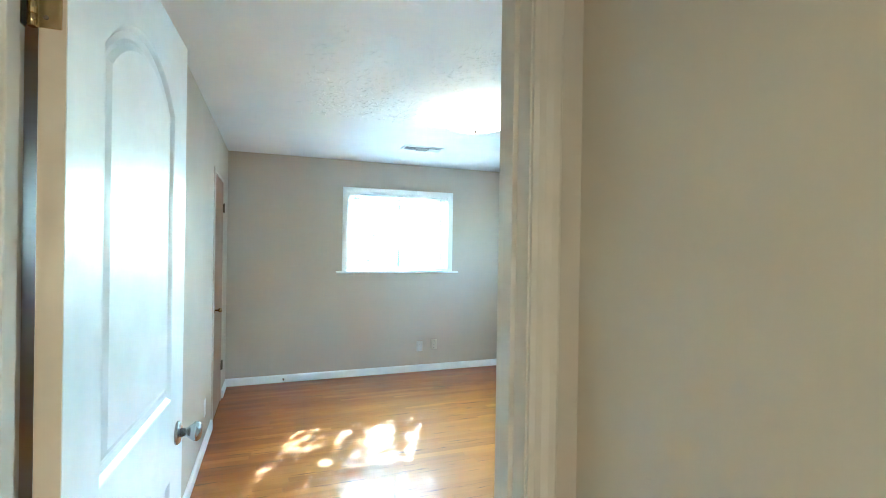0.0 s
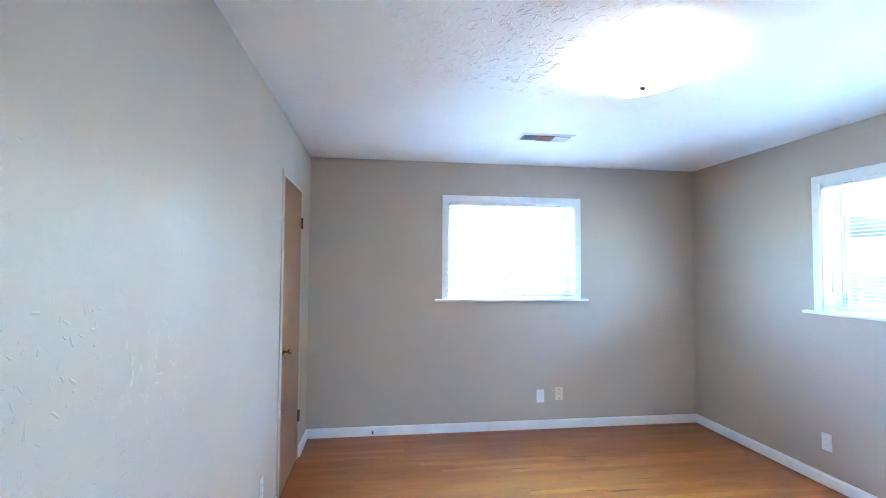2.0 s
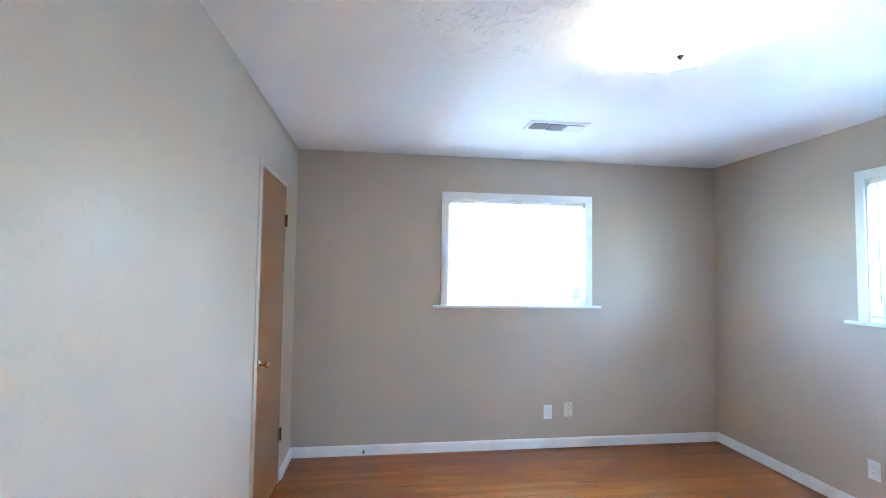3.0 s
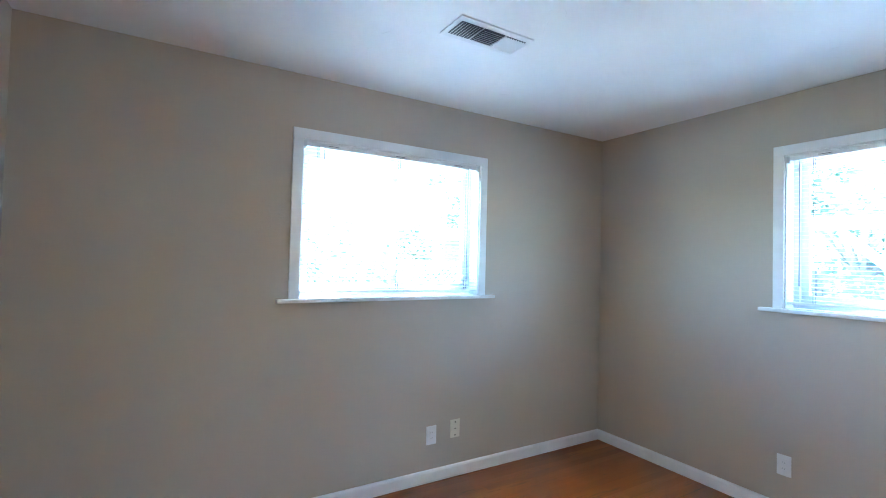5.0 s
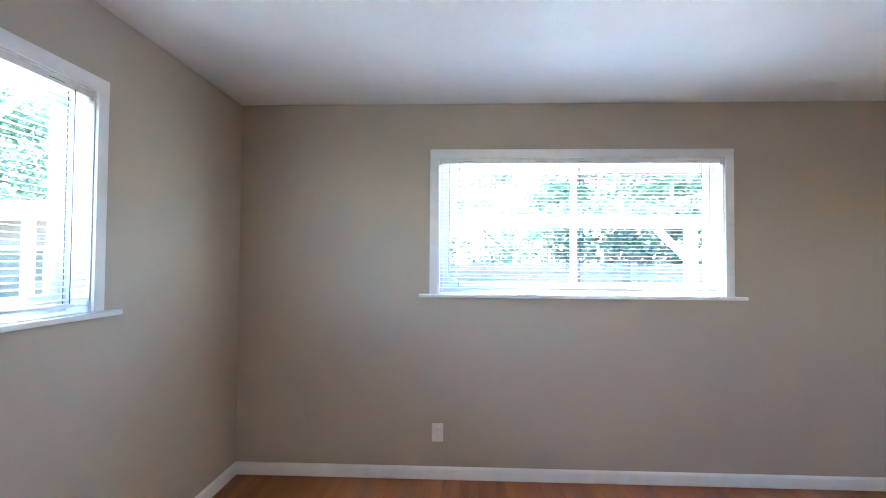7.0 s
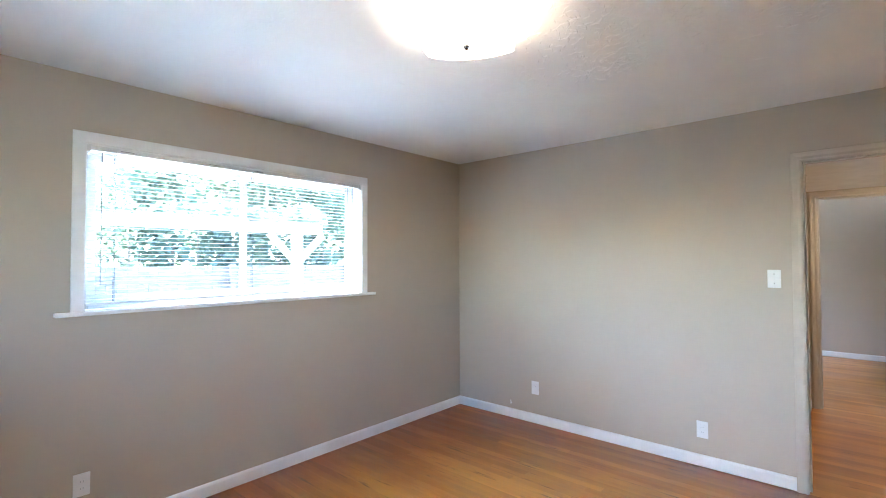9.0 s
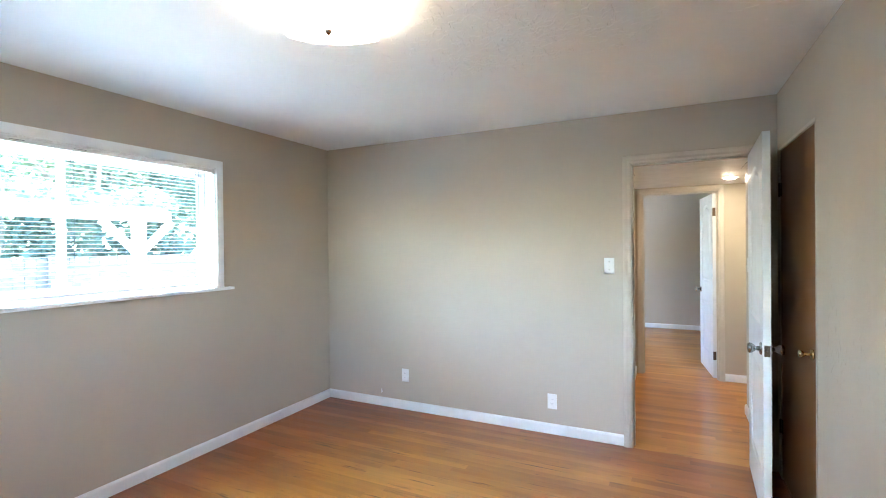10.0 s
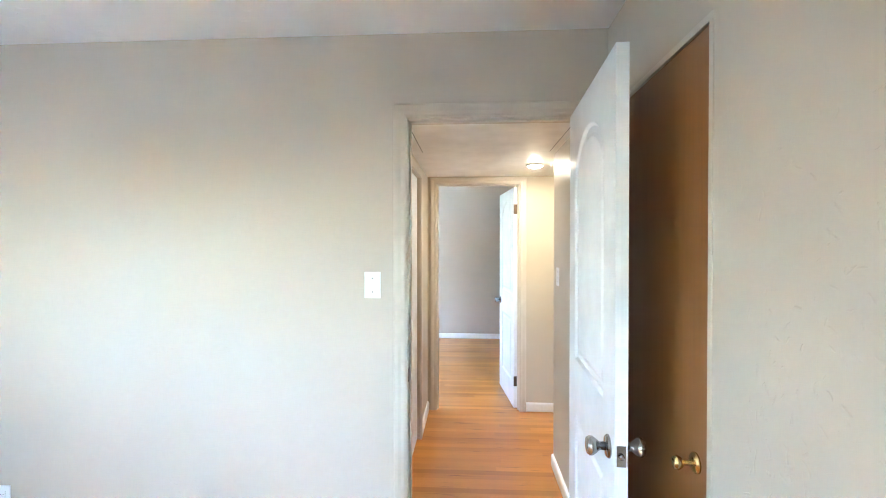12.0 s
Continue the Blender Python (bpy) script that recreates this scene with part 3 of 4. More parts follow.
def blind(opening, wand_at, label, tilt):
    """White mini blind in a window opening, slats open."""
    x0, x1, z0, z1 = opening
    b = tagged(new("window_blind"), label, "window blind")
    a0, a1, yc = x0 + 0.009, x1 - 0.009, 0.019
    part("headrail", box(a0, a1, yc - 0.014, yc + 0.014, z1 - 0.034, z1 - 0.008, 0.002), TRIM, b)
    part("bracket", box(a0 - 0.004, a0 + 0.014, yc - 0.018, yc + 0.016, z1 - 0.044, z1 - 0.007, 0.002), SLATMAT, b)
    part("bracket", box(a1 - 0.014, a1 + 0.004, yc - 0.018, yc + 0.016, z1 - 0.044, z1 - 0.007, 0.002), SLATMAT, b)
    for f in ((0.10, 0.36, 0.52, 0.90) if x1 - x0 > 1.5 else (0.14, 0.5, 0.86)):
        xm = a0 + (a1 - a0) * f
        # narrow grey dash on the headrail's front
        part("headrail_mark", box(xm - 0.032, xm + 0.032, yc - 0.0158, yc - 0.014, z1 - 0.022, z1 - 0.0195, 0.0006), VENTDARK, b, "narrow grey mark on the headrail")
    part("bottom_rail", box(a0, a1, yc - 0.012, yc + 0.012, z0 + 0.026, z0 + 0.041, 0.003), TRIM, b)
    me = bpy.data.meshes.new("slat")
    vs, fs = [], []
    for i in range(6):
        u = -0.0125 + 0.025 * i / 5
        z = 0.0022 * (1 - (u / 0.0125) ** 2)
        vs += [(a0, u, z), (a1, u, z), (a1, u, z - 0.0006), (a0, u, z - 0.0006)]
    for i in range(5):
        p, q = 4 * i, 4 * i + 4
        fs += [(p, p + 1, q + 1, q), (p + 3, q + 3, q + 2, p + 2), (p, q, q + 3, p + 3), (p + 1, p + 2, q + 2, q + 1)]
    fs += [(0, 3, 2, 1), (20, 21, 22, 23)]
    me.from_pydata(vs, [], fs)
    me.materials.append(SLATMAT)
    pitch = 0.024
    n = int((z1 - 0.045 - (z0 + 0.05)) / pitch) + 1
    rnd = random.Random(4)
    for i in range(n):
        s = new("slat", me)
        s.parent = b
        s.matrix_basis = pose(0, yc, z0 + 0.056 + pitch * i, tilt + rnd.uniform(-1.2, 1.2), 0, rnd.uniform(-0.03, 0.03))
    for f in (0.07, 0.5, 0.93):
        x = a0 + (a1 - a0) * f
        for dy in (-0.0135, 0.0135):
            part("ladder_cord", turned([(0.0017, z0 + 0.04), (0.0017, z1 - 0.03)], "z", 6, (x, yc + dy, 0)), CORD, b)
    if x1 - x0 > 1.5:
        cx = a0 + (a1 - a0) * 0.955
        part("lift_cord", turned([(0.0022, z1 - 0.55), (0.0016, z1 - 0.50), (0.0016, z1 - 0.03)], "z", 6, (cx, yc - 0.018, 0)), CORD, b)
        part("tassel", turned([(0.006, z1 - 0.585), (0.007, z1 - 0.575), (0.003, z1 - 0.55)], "z", 10, (cx, yc - 0.018, 0)), SLATMAT, b)
    wx = a0 + (a1 - a0) * wand_at
    part("wand", turned([(0.0035, z1 - 0.75), (0.004, z1 - 0.74), (0.003, z1 - 0.60), (0.0025, z1 - 0.04)], "z", 8, (wx, yc - 0.020, 0)), WANDMAT, b, "thin grey tilt wand")
    return b


def on_north(ob):
    ob.matrix_world = pose(0, L, 0)


def on_east(ob):
    """Turns a thing built along x into the east wall; its x runs from north to south."""
    ob.matrix_world = pose(W, 0, 0, 0, 0, -90)


on_north(window("window_1", N_WIN, "white cased sliding window with a blind", 1.83))
on_north(blind(N_WIN, 0.095, "white aluminium mini blind lowered with open slats", 8.0))
E_RUN = (-E_WIN[1], -E_WIN[0], E_WIN[2], E_WIN[3])
on_east(window("window_2", E_RUN, "white cased wide sliding window with a blind", -2.17))
on_east(blind(E_RUN, 0.035, "white aluminium mini blind, wide, lowered with open slats", 3.0))


# ---- ceiling lamp ----
lamp = thing("ceiling_lamp", "lit square frosted glass ceiling lamp with curved edges", "ceiling lamp", (1.785, 2.197, H), 32)
bm = bmesh.new()
N, half = 14, 0.192
grid = []
for i in range(N + 1):
    row = []
    for j in range(N + 1):
        u, v = -1 + 2 * i / N, -1 + 2 * j / N
        k = 1 - 0.045 * (u * u) * (v * v)
        row.append(bm.verts.new((half * u * k, half * v * k, -0.074 - 0.019 * (1 - u * u) - 0.019 * (1 - v * v))))
    grid.append(row)
for i in range(N):
    for j in range(N):
        f = bm.faces.new((grid[i][j], grid[i + 1][j], grid[i + 1][j + 1], grid[i][j + 1]))
        f.smooth = True
bmesh.ops.solidify(bm, geom=list(bm.faces), thickness=0.004)
part("shade", bm, LAMP, lamp, "frosted white glass shade")
# unseen pan, widened to keep the shade's glow off the ceiling
part("shielding_pan", box(-0.16, 0.16, -0.16, 0.16, -0.05, 0.0, 0.006), TRIM, lamp)
part("finial", turned([(0.003, -0.140), (0.009, -0.135), (0.016, -0.124), (0.014, -0.117), (0.008, -0.110)], "z", 18), CHROME, lamp, "small nickel finial")
part("stem", turned([(0.005, -0.10), (0.005, -0.03)], "z", 10), CHROME, lamp)

# ---- ceiling vent ----
vent = thing("ceiling_vent", "white enamelled rectangular ceiling air vent with louvres", "vent", (1.785, 3.46, H))
part("frame", slab_wall("x", -0.195, 0.195, -0.09, 0.09, -0.007, 0.0), VENTMAT, vent)
for i in range(3):
    xc = -0.118 + 0.118 * i
    # dark plate on the solid frame paints the shade inside the duct
    part("duct_shade_plate", box(xc - 0.054, xc + 0.054, -0.058, 0.058, -0.0095, -0.0072), VENTDARK, vent)
    for k in range(8):
        u = -0.049 + 0.014 * k
        if i == 1:
            bm, m = box(-0.052, 0.052, -0.0075, 0.0075, -0.0006, 0.0006), pose(xc, u, -0.0135, 38)
        else:
            bm, m = box(-0.008, 0.008, -0.056, 0.056, -0.0006, 0.0006), pose(xc + u, 0, -0.0138, 0, -38 if i == 0 else 38)
        bmesh.ops.transform(bm, matrix=m, verts=bm.verts)
        part("louvre", bm, VENTMAT, vent)


# ---- wall plates ----
def plate(name, at, turn, label, category, style, material=PLATE, group="wall plates"):
    """Built facing -y, centred; 70 x 115 mm."""
    p = thing(name, label, category, at, turn, group)
    part("cover", box(-0.036, 0.036, -0.006, -0.0005, -0.058, 0.058, 0.0025), material, p)
    if style == "decora":
        part("insert", box(-0.0165, 0.0165, -0.0085, -0.006, -0.033, 0.033, 0.001), material, p)
        for z in (0.017, -0.017):
            for dx in (-0.006, 0.006):
                part("slot", box(dx - 0.0007, dx + 0.0007, -0.0089, -0.0086, z - 0.0032, z + 0.0032), SLOT, p)
    if style == "duplex":
        for z in (0.0195, -0.0195):
            part("receptacle", turned([(0.0165, -0.006), (0.0165, -0.0085), (0.015, -0.009)], "y", 18, (0, 0, z)), material, p)
            for dx in (-0.006, 0.006):
                part("slot", box(dx - 0.0012, dx + 0.0012, -0.0095, -0.0091, z - 0.003, z + 0.006), SLOT, p)
        part("screw", turned([(0.004, -0.006), (0.004, -0.0068)], "y", 10), SLOT, p)
    if style == "phone":
        for z in (0.042, 0.0, -0.042):
            part("screw", turned([(0.0045, -0.006), (0.0045, -0.0075)], "y", 10, (0, 0, z)), SLOT, p)
    if style == "switch":
        part("surround", box(-0.006, 0.006, -0.0075, -0.006, -0.013, 0.013, 0.0005), material, p)
        part("toggle", box(-0.004, 0.004, -0.016, -0.0075, -0.012, -0.002, 0.001), material, p)
        for z in (0.030, -0.030):
            part("screw", turned([(0.003, -0.006), (0.003, -0.0072)], "y", 10, (0, 0, z)), CHROME, p)
    return p


plate("wall_outlet", (2.074, L, 0.30), 0, "white plastic outlet plate on the window wall", "outlet", "decora")
plate("phone_plate", (2.252, L, 0.315), 0, "ivory plastic phone plate with three screws", "wall plate", "phone", IVORY)
plate("wall_outlet", (W, 3.061, 0.30), -90, "white plastic outlet plate under the wide window", "outlet", "decora")
plate("wall_outlet", (2.767, 0, 0.313), 180, "white plastic outlet plate on the doorway wall", "outlet", "decora")
plate("wall_outlet", (1.448, 0, 0.258), 180, "white plastic outlet plate near the doorway", "outlet", "decora")
plate("wall_outlet", (0, 2.83, 0.30), 90, "white plastic outlet plate beside the closet door", "outlet", "duplex")
plate("light_switch", (1.02, 0, 1.316), 180, "white toggle light switch beside the doorway", "light switch", "switch")

stub = thing("cable_stub", "short white cable end poking out of the wall", "cable", (3.02, 0.0, 0.135))
part("cable", turned([(0.003, 0.0), (0.003, 0.020), (0.004, 0.024), (0.004, 0.036)], "z", 10, (0, 0.008, -0.01)), PLATE, stub)
part("grommet", turned([(0.008, 0.0), (0.008, 0.003), (0.004, 0.008)], "y", 12), PLATE, stub)
stop = thing("door_bumper", "small white door stop screwed to the baseboard", "door stop", (0.563, L - 0.016, 0.045))
part("bumper", turned([(0.009, 0.0), (0.008, -0.006), (0.005, -0.010), (0.005, -0.03), (0.009, -0.032), (0.009, -0.042)], "y", 14), CHROME, stop)

# ---- hall ----
setting("hall_wall_east", slab_wall("y", HALL_S - 0.1, -T, HALL_E, HALL_E + 0.1, -0.05, 2.4, [(-1.49, -0.76, -0.05, 2.0)]), HALLPAINT, "cream painted hall wall with a closet")
setting("hall_wall_west", slab_wall("y", HALL_W_END, -T, HALL_W - 0.1, HALL_W, -0.05, 2.4), HALLPAINT, "cream painted short hall wall")
setting("hall_wall_return", slab_wall("x", -2.0, HALL_W - 0.1, HALL_W_END, HALL_W_END + 0.1, -0.05, 2.4), HALLPAINT)
setting("hall_wall_south", slab_wall("x", -2.0, HALL_E, HALL_S - 0.1, HALL_S, -0.05, 2.4, [(FAR_X0 - 0.02, FAR_X1 + 0.02, -0.05, FAR_Z + 0.02)]), HALLPAINT, "cream painted hall wall with a doorway")
setting("hall_wall_end", slab_wall("y", HALL_S, HALL_W_END, -2.1, -2.0, -0.05, 2.4), HALLPAINT)
setting("hall_ceiling", slab_wall("x", -2.0, HALL_E, HALL_S, -T, HALL_H, HALL_H + 0.08), HALLCEIL, "low white hall ceiling")
hatch = thing("attic_hatch", "white painted attic hatch panel in the hall ceiling", "hatch", (0, 0, HALL_H))
part("panel", box(0.078, 0.90, -1.0, -0.25, -0.0028, -0.0005), HALLCEIL, hatch)
# near-black sheet; its rim paints the shaded gap round the panel
part("painted_shadow_gap", slab_wall("x", 0.074, 0.904, -1.004, -0.246, -0.0018, -0.0004), SLOT, hatch)
hl = thing("hall_ceiling_light", "small round lit hall ceiling light with warm glow", "ceiling light", (0.10, -1.54, HALL_H))
part("trim_ring", turned([(0.070, 0.0), (0.070, -0.007), (0.058, -0.012), (0.048, -0.009)], "z", 32), TRIM, hl)
part("diffuser", turned([(0.0485, -0.006), (0.0475, -0.0125), (0.040, -0.0175), (0.026, -0.0205), (0.008, -0.0215)], "z", 32), HALLLAMP, hl)
hf = door_frame("door_frame", FAR_X0, FAR_X1, FAR_Z, HALL_S - 0.1, HALL_S, JAMB, "cream painted wooden frame at the hall's end", (-2.19, -2.165))
moulded_casing(hf, FAR_X0 - 0.004, FAR_X1 + 0.004, FAR_Z + 0.004, HALL_S, 1, JAMB)
cf = tagged(new("closet_front"), "cream painted closed linen closet door in the hall", "closet door", kind="structure")
part("casing", box(HALL_E - 0.015, HALL_E, -1.545, -1.488, 0.0, 2.0, 0.003), JAMB, cf)
part("casing", box(HALL_E - 0.015, HALL_E, -0.762, -0.705, 0.0, 2.0, 0.003), JAMB, cf)
part("casing", box(HALL_E - 0.015, HALL_E, -1.545, -0.705, 2.0, 2.055, 0.003), JAMB, cf)
part("slab", box(HALL_E + 0.02, HALL_E + 0.055, -1.488, -0.762, 0.01, 1.998, 0.002), DOORWHITE, cf)
base_run("baseboard", HALL_W, HALL_W_END, HALL_W, -T - 0.02, 1, 0)
base_run("baseboard", -2.0, HALL_S, FAR_X0 - 0.062, HALL_S, 0, 1)
base_run("baseboard", HALL_E, -2.11, HALL_E, -1.548, -1, 0)
plate("light_switch", (HALL_W, -0.96, 1.29), 90, "white toggle light switch on the hall wall", "light switch", "switch")

# ---- far bedroom ----
setting("far_wall_south", slab_wall("x", -2.0, 3.0, FAR_S - 0.1, FAR_S, -0.05, 2.55), WALL, "greige wall of the far bedroom")
setting("far_wall_west", slab_wall("y", FAR_S, HALL_S - 0.1, -2.1, -2.0, -0.05, 2.55), WALL)
# The opening is added out of view so that daylight fills the far bedroom.
setting("far_wall_east", slab_wall("y", FAR_S, HALL_S - 0.1, 3.0, 3.1, -0.05, 2.55, [(-4.9, -3.5, 0.9, 2.1)]), WALL)
setting("far_wall_north", slab_wall("x", HALL_E, 3.0, HALL_S - 0.1, HALL_S, -0.05, 2.55), WALL)
setting("far_ceiling", box(-2.0, 3.0, FAR_S, HALL_S - 0.1, H, H + 0.08), CEIL)
base_run("baseboard", -2.0, FAR_S, 3.0, FAR_S, 0, 1)

# ---- outdoors ----
GZ = -0.4
setting("ground", box(-400, 400, -400, 400, GZ - 0.5, GZ), GRASS, "dry lawn and garden soil")
# Pale slab added out of view; it bounces sunlight up to the bedroom ceiling.
setting("bounce_slab", slab_wall("x", -3.0, 8.2, -7.0, 7.6, GZ, GZ + 0.02), CONCRETE, "unseen pale concrete slab round the house, added to bounce light")

pergola = thing("pergola", "white painted timber pergola post and beam in the garden", "pergola", (6.7, 0.0, GZ))
for y in (-0.02, 3.4):
    part("post", box(-0.06, 0.06, y - 0.06, y + 0.06, 0.0, 2.24, 0.006), PERGOLA, pergola)
    for s in (-1, 1):
        bm = box(-0.03, 0.03, -0.30, 0.30, -0.04, 0.04, 0.004)
        bmesh.ops.transform(bm, matrix=pose(0, y + s * 0.22, 2.02, s * 45), verts=bm.verts)
        part("brace", bm, PERGOLA, pergola)
part("beam", box(-0.05, 0.05, -0.42, 4.2, 2.24, 2.38, 0.006), PERGOLA, pergola)
def leaves(blobs, count, size, seed):
    """Many small folded leaves scattered in clumps."""
    rnd = random.Random(seed)
    vs, fs = [], []
    for k in range(count):
        cx, cy, cz, rx, ry, rz = blobs[k % len(blobs)]
        d = Vector((rnd.gauss(0, 1), rnd.gauss(0, 1), rnd.gauss(0, 1))).normalized() * (rnd.random() ** 0.45)
        c = Vector((cx + d.x * rx, cy + d.y * ry, cz + d.z * rz))
        a = Vector((rnd.uniform(-1, 1), rnd.uniform(-1, 1), rnd.uniform(-0.8, 0.3))).normalized()
        b = a.cross(Vector((rnd.uniform(-1, 1), rnd.uniform(-1, 1), rnd.uniform(-1, 1)))).normalized()
        s = size * rnd.uniform(0.6, 1.3)
        i = len(vs)
        vs += [c, c + a * s * 0.5 + b * s * 0.28, c + a * s, c + a * s * 0.5 - b * s * 0.28]
        fs.append((i, i + 1, i + 2, i + 3))
    return vs, fs


def crown(parent, name, blobs, count, size, seed, material):
    me = bpy.data.meshes.new(name)
    vs, fs = leaves(blobs, count, size, seed)
    me.from_pydata([tuple(v) for v in vs], [], fs)
    me.materials.append(material)
    ob = new(name, me)
    ob.parent = parent
    return ob


def limb(bm, a, b, r0, r1, steps=8):
    a, b = Vector(a), Vector(b)
    q = (b - a).to_track_quat("Z", "Y")
    rings = []
    for p, r in ((a, r0), ((a + b) / 2 + Vector((0.03, -0.02, 0)), (r0 + r1) / 2), (b, r1)):
        rings.append([bm.verts.new(p + q @ Vector((r * math.cos(2 * math.pi * i / steps), r * math.sin(2 * math.pi * i / steps), 0))) for i in range(steps)])
    for u, v in zip(rings, rings[1:]):
        for i in range(steps):
            bm.faces.new((u[i], u[(i + 1) % steps], v[(i + 1) % steps], v[i]))


def tree(x, y, height, spread, seed, label, count=2600, leaf=0.16, low=0.4):
    rnd = random.Random(seed)
    t = thing("tree", label, "tree", (x, y, GZ), 0, "garden trees")
    bm = bmesh.new()
    fork = height * low
    limb(bm, (0, 0, 0), (0.1, 0.05, fork), 0.16, 0.11)
    blobs = []
    for i in range(11):
        a = i * 2.4 + rnd.uniform(-0.3, 0.3)
        r = spread * rnd.uniform(0.35, 0.95)
        z = height * rnd.uniform(low + 0.1, 0.97)
        tip = (r * math.cos(a), r * math.sin(a), z)
        limb(bm, (0.1, 0.05, fork * rnd.uniform(0.8, 1.0)), tip, 0.06, 0.015, 6)
        s = spread * rnd.uniform(0.26, 0.46)
        blobs.append((*tip, s, s, s * 0.7))
    blobs.append((0, 0, height * 0.9, spread * 0.4, spread * 0.4, height * 0.12))
    part("trunk", bm, BARK, t)
    crown(t, "crown", blobs, count, leaf, seed, LEAF)
    return t


def shrub(x, y, r, h, seed, label):
    rnd = random.Random(seed)
    s = thing("shrub", label, "shrub", (x, y, GZ), 0, "garden shrubs")
    blobs = [(rnd.uniform(-0.7, 0.7) * r, rnd.uniform(-0.7, 0.7) * r, h * rnd.uniform(0.2, 0.8), r * 0.4, r * 0.4, h * 0.25) for _ in range(8)]
    bm = bmesh.new()
    for b in blobs:
        limb(bm, (0, 0, 0), b[:3], 0.025, 0.008, 6)
    part("stems", bm, BARK, s)
    crown(s, "foliage", blobs, 1400, 0.10, seed, LEAF2)
    return s


vine = thing("vine", "leafy vine trained along the pergola beam", "vine", (6.7, 0.0, GZ + 2.38))
rv = random.Random(41)
crown(vine, "foliage", [(rv.uniform(-0.1, 0.2), -0.4 + 0.3 * i, rv.uniform(0.05, 0.2), 0.2, 0.3, 0.13) for i in range(15)], 1000, 0.10, 41, LEAF2)
bm = bmesh.new()
limb(bm, (0, -0.4, 0.02), (0, 0.6, 0.03), 0.02, 0.02, 6)
limb(bm, (0, 0.6, 0.03), (0, 4.2, 0.02), 0.02, 0.012, 6)
part("stem", bm, BARK, vine)

tree(10.6, -1.6, 5.6, 2.6, 11, "large leafy green garden tree behind the pergola", 9500, 0.19, 0.42)
tree(11.5, 1.8, 5.2, 2.2, 12, "leafy garden tree beyond the pergola", 3600, 0.17, 0.45)
tree(9.9, 4.6, 4.6, 1.6, 13, "slender leafy garden tree", 2200, 0.15, 0.4)
# The next two crowns are added across the sun's path to dapple its patches.
tree(5.3, 8.6, 6.8, 2.6, 14, "spreading leafy tree beside the neighbouring house", 6000, 0.13, 0.5)
tree(3.35, 8.5, 6.7, 1.35, 16, "slender pale-stemmed leafy tree near the lattice", 10500, 0.085, 0.62)
tree(12.4, 16.6, 7.2, 3.6, 15, "tall leafy tree behind the neighbouring house", 11000, 0.2, 0.25)
def hedge(x0, y0, x1, y1, depth, h, count, seed, label, ragged=0.35, leaf=0.13):
    """A tall leafy hedge from one point to another."""
    rnd = random.Random(seed)
    hd = thing("hedge", label, "hedge", (0, 0, GZ), 0, "garden hedges")
    n = int(math.hypot(x1 - x0, y1 - y0) / 0.45) + 1
    blobs, bm = [], bmesh.new()
    for i in range(n):
        f = i / max(1, n - 1)
        x, y = x0 + (x1 - x0) * f, y0 + (y1 - y0) * f
        top = h * (1 - ragged * rnd.random())
        limb(bm, (x, y, 0), (x + rnd.uniform(-0.2, 0.2), y + rnd.uniform(-0.2, 0.2), top * 0.9), 0.05, 0.012, 6)
        for k in range(6):
            z = top * (0.12 + 0.8 * k / 5)
            blobs.append((x + rnd.uniform(-0.3, 0.3), y + rnd.uniform(-0.3, 0.3), z, depth * 0.6, depth * 0.6, top * 0.14))
    part("stems", bm, BARK, hd)
    crown(hd, "foliage", blobs, count, leaf, seed, LEAF2)
    return hd


hedge(10.2, -7.0, 10.4, 0.9, 0.9, 4.2, 17000, 31, "tall dense green hedge behind the pergola", 0.3, 0.19)
hedge(10.4, 1.2, 10.2, 5.4, 0.8, 3.4, 6500, 32, "ragged green hedge along the garden's edge", 0.4)
hedge(3.2, 12.2, 6.6, 12.3, 0.8, 3.4, 9000, 33, "tall green hedge beside the neighbouring house", 0.5)
shrub(7.9, 4.0, 1.0, 1.9, 21, "leafy green garden shrub")
shrub(8.0, 2.2, 0.9, 1.5, 22, "leafy green shrub behind the pergola")
shrub(8.2, 0.2, 0.75, 1.2, 23, "leafy green shrub along the fence")
shrub(2.4, 8.0, 1.1, 2.2, 24, "leafy green shrub beside the lattice")
shrub(6.1, 10.2, 0.7, 1.5, 25, "leafy green shrub by the neighbouring wall")


def board_fence(name, x0, y0, x1, y1, label, h=1.75):
    f = thing(name, label, "fence", (x0, y0, GZ), math.degrees(math.atan2(y1 - y0, x1 - x0)))
    run = math.hypot(x1 - x0, y1 - y0)
    n = int(run / 2.4)
    for i in range(n + 1):
        part("post", box(run * i / n - 0.045, run * i / n + 0.045, 0.02, 0.11, 0, h + 0.05, 0.004), FENCEWOOD, f)
    for z in (0.3, h - 0.25):
        part("rail", box(0, run, -0.02, 0.019, z, z + 0.09), FENCEWOOD, f)
    bm, rnd = bmesh.new(), random.Random(7)
    for i in range(int(run / 0.145)):
        quad_box(bm, i * 0.145, i * 0.145 + 0.138, -0.04, -0.021, 0.03, h + rnd.uniform(-0.015, 0.015))
    tagged(part("boards", bm, FENCEWOOD, f), kind="stuff")
    return f


board_fence("fence", 9.25, -8.0, 9.25, 7.6, "pale weathered wooden board fence before the hedge")
board_fence("fence", -8, 13.4, 6.9, 13.4, "weathered wooden board fence at the garden's end")

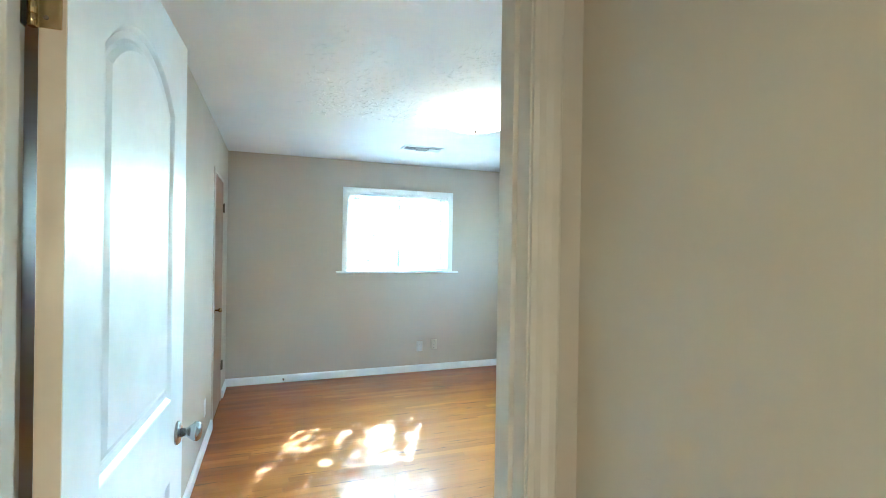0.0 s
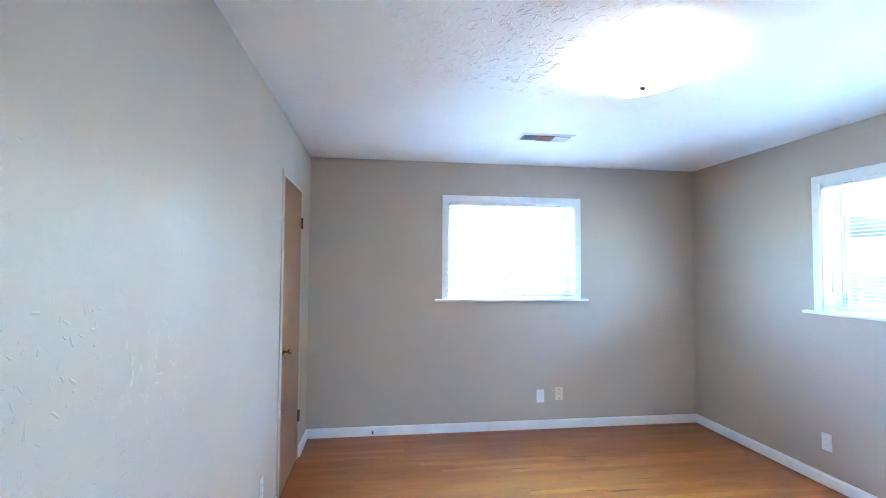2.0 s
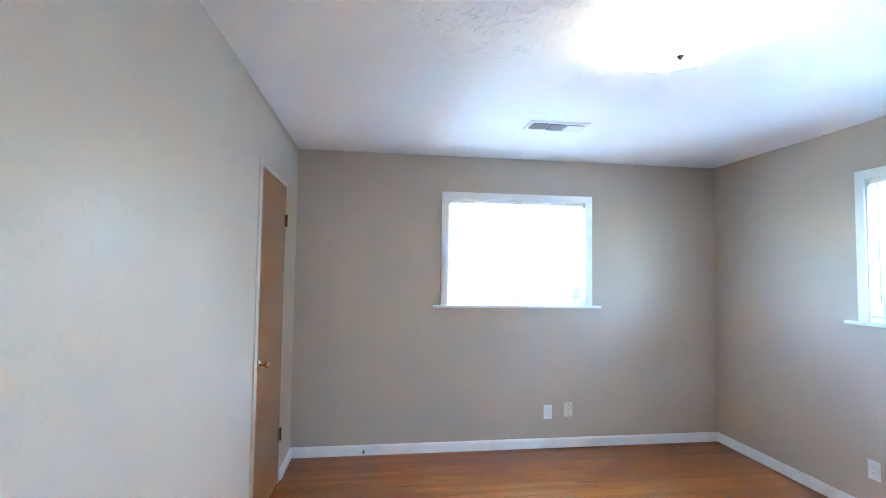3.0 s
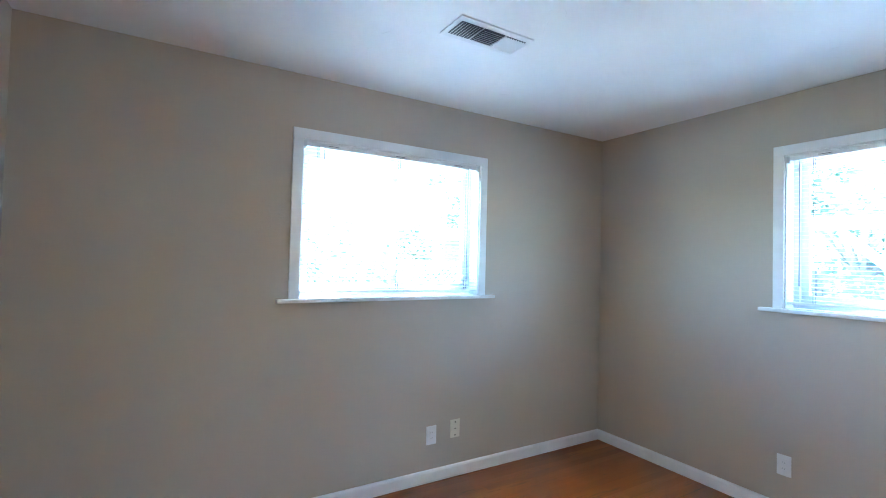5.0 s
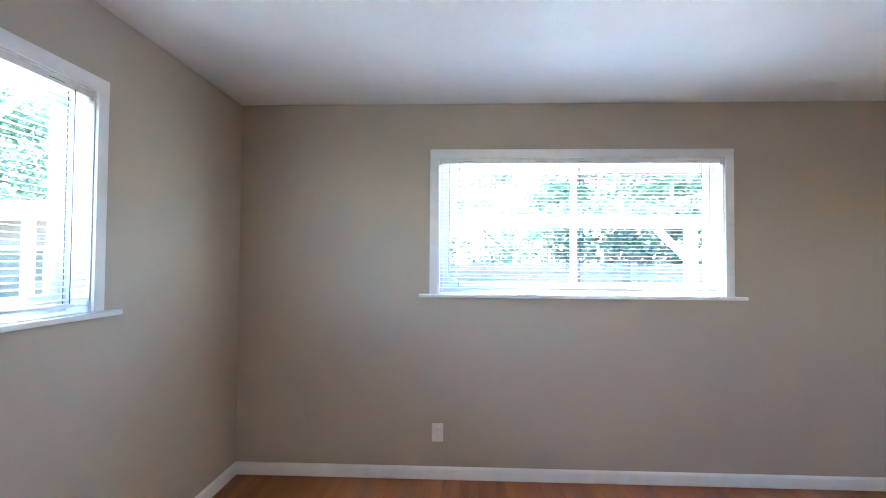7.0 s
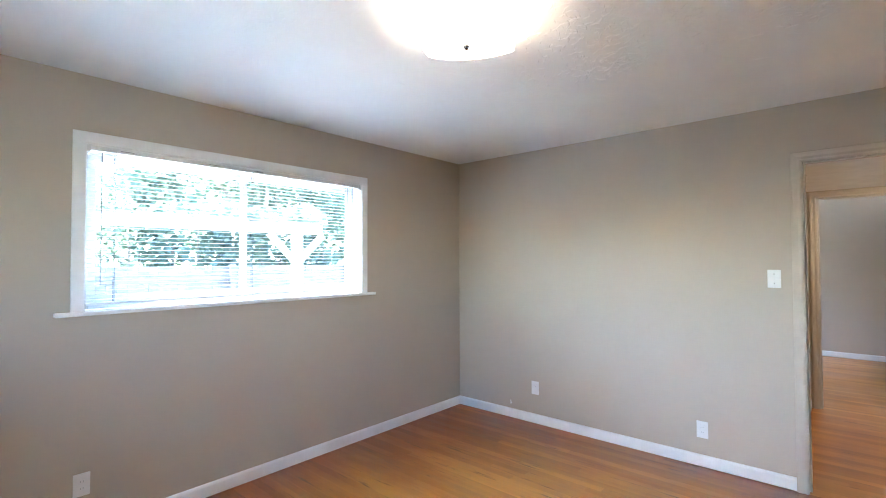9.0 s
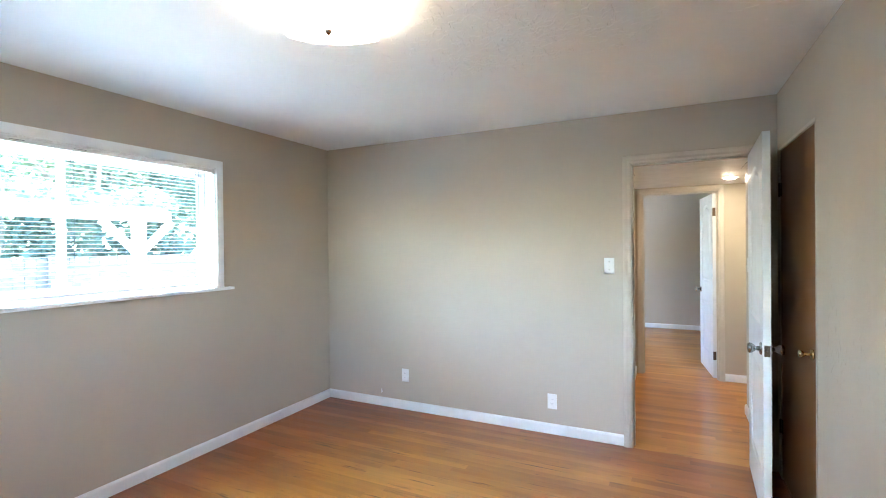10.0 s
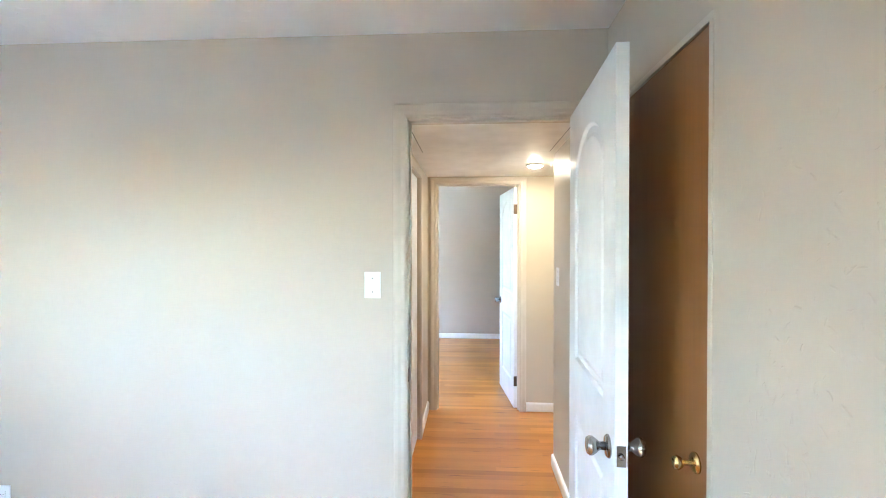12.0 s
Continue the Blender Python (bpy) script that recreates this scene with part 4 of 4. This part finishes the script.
lattice = thing("lattice_fence", "low white diagonal lattice fence panel", "fence", (2.6, 8.9, GZ))
bm = bmesh.new()
for i in range(26):
    for s in (-1, 1):
        q = bmesh.new()
        quad_box(q, -0.016, 0.016, -0.004 + s * 0.004, 0.003 + s * 0.004, -0.72, 0.72)
        bmesh.ops.transform(q, matrix=pose(-0.3 + i * 0.11, 0, 1.23, 0, s * 45), verts=q.verts)
        vm = {v: bm.verts.new(v.co) for v in q.verts}
        for fc in q.faces:
            bm.faces.new([vm[v] for v in fc.verts])
        q.free()
tagged(part("laths", bm, PERGOLA, lattice), kind="stuff")
for x in (-0.85, 1.1, 3.0):
    part("post", box(x - 0.045, x + 0.045, -0.045, 0.045, 0, 1.93, 0.004), PERGOLA, lattice)
for z in (0.69, 1.75):
    part("rail", box(-0.85, 3.0, -0.03, 0.03, z, z + 0.06), PERGOLA, lattice)

house = thing("neighbour_house", "low neighbouring house with pale eave, porch posts and grey roof", "house", (7.1, 9.2, GZ))
part("wall", box(0.9, 5.6, 0.0, 5.2, 0, 2.6), STUCCO, house)
part("fascia", box(-0.04, 0.0, -0.5, 5.7, 2.42, 2.56, 0.004), PERGOLA, house)
part("soffit", box(0.0, 0.9, -0.5, 5.7, 2.42, 2.45), PERGOLA, house)
bm = bmesh.new()
a = [bm.verts.new(p) for p in ((-0.06, -0.55, 2.57), (-0.06, 5.75, 2.57), (3.2, 5.75, 3.05), (3.2, -0.55, 3.05), (6.4, 5.75, 2.57), (6.4, -0.55, 2.57))]
bm.faces.new((a[0], a[3], a[2], a[1]))
bm.faces.new((a[3], a[5], a[4], a[2]))
bmesh.ops.solidify(bm, geom=list(bm.faces), thickness=0.08)
part("roof", bm, ROOF, house)
for y in (0.1, 1.9, 3.7):
    part("porch_post", box(0.05, 0.17, y - 0.06, y + 0.06, 0.0, 2.42, 0.006), PERGOLA, house)
hw = part("window", slab_wall("y", 0.5, 1.6, 0.86, 0.899, 0.95, 2.0, [(0.57, 1.53, 1.02, 1.93)]), PERGOLA, house)
part("pane", box(0.875, 0.885, 0.565, 1.535, 1.015, 1.935), GLASS, hw)
part("door", box(0.86, 0.899, 2.3, 3.2, 0.02, 2.05, 0.004), PERGOLA, house)

# ---- floor strips ----
floor = tagged(new("floor"), "honey-coloured varnished oak strip floor", "floor", kind="structure")
STRIP = 0.0572


def strip_verts(x0, x1, y0, y1, sag=0.0):
    e = 0.0002
    zs = (-0.011, -0.0006, -0.0001 + sag)
    vs = [(x, y, zs[0]) for x, y in ((x0, y0), (x1, y0), (x1, y1), (x0, y1))]
    vs += [(x, y, zs[1]) for x, y in ((x0, y0), (x1, y0), (x1, y1), (x0, y1))]
    vs += [(x, y, zs[2]) for x, y in ((x0 + e, y0 + e), (x1 - e, y0 + e), (x1 - e, y1 - e), (x0 + e, y1 - e))]
    fs = [(8, 9, 10, 11)]
    for b in (0, 4):
        for i in range(4):
            j = (i + 1) % 4
            fs.append((b + i, b + j, b + 4 + j, b + 4 + i))
    return vs, fs


def strip_rows(x0, x1, y0, y1, seed):
    """Where the strips of a floor lie: start, end, near and far edge."""
    rnd = random.Random(seed)
    y, rows = y0, []
    while y < y1 - 0.004:
        yb = min(y + STRIP, y1)
        x = x0
        first = True
        while x < x1 - 0.01:
            n = rnd.uniform(0.3, 1.1) if first else rnd.uniform(0.8, 1.9)
            xe = x + n
            if x1 - xe < 0.35:
                xe = x1
            rows.append((x, xe, y, yb, rnd.uniform(-0.00015, 0.00005)))
            x, first = xe, False
        y = yb
    return rows


def joined_strips(name, rows):
    vs, fs = [], []
    for x0, x1, y0, y1, sag in rows:
        v, f = strip_verts(x0 + 0.0001, x1 - 0.0001, y0 + 0.0001, y1 - 0.0001, sag)
        k = len(vs)
        vs += v
        fs += [[i + k for i in q] for q in f]
    me = bpy.data.meshes.new(name)
    me.from_pydata(vs, [], fs)
    me.materials.append(OAKFAR)
    return new(name, me)


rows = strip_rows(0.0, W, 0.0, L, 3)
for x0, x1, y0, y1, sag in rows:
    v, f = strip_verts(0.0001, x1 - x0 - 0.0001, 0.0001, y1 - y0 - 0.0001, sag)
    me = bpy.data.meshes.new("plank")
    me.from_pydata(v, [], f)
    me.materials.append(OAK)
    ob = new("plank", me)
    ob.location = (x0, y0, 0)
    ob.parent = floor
rest = [r for r in strip_rows(-2.0, HALL_E + 0.1, HALL_S - 0.1, -0.0, 5)]
tagged(joined_strips("hall_floor", rest), "honey-coloured varnished oak strip floor of the hall", "floor", kind="structure")
tagged(joined_strips("far_floor", strip_rows(-2.0, 3.0, FAR_S, HALL_S - 0.1, 6)), "honey-coloured varnished oak strip floor of the far bedroom", "floor", kind="structure")
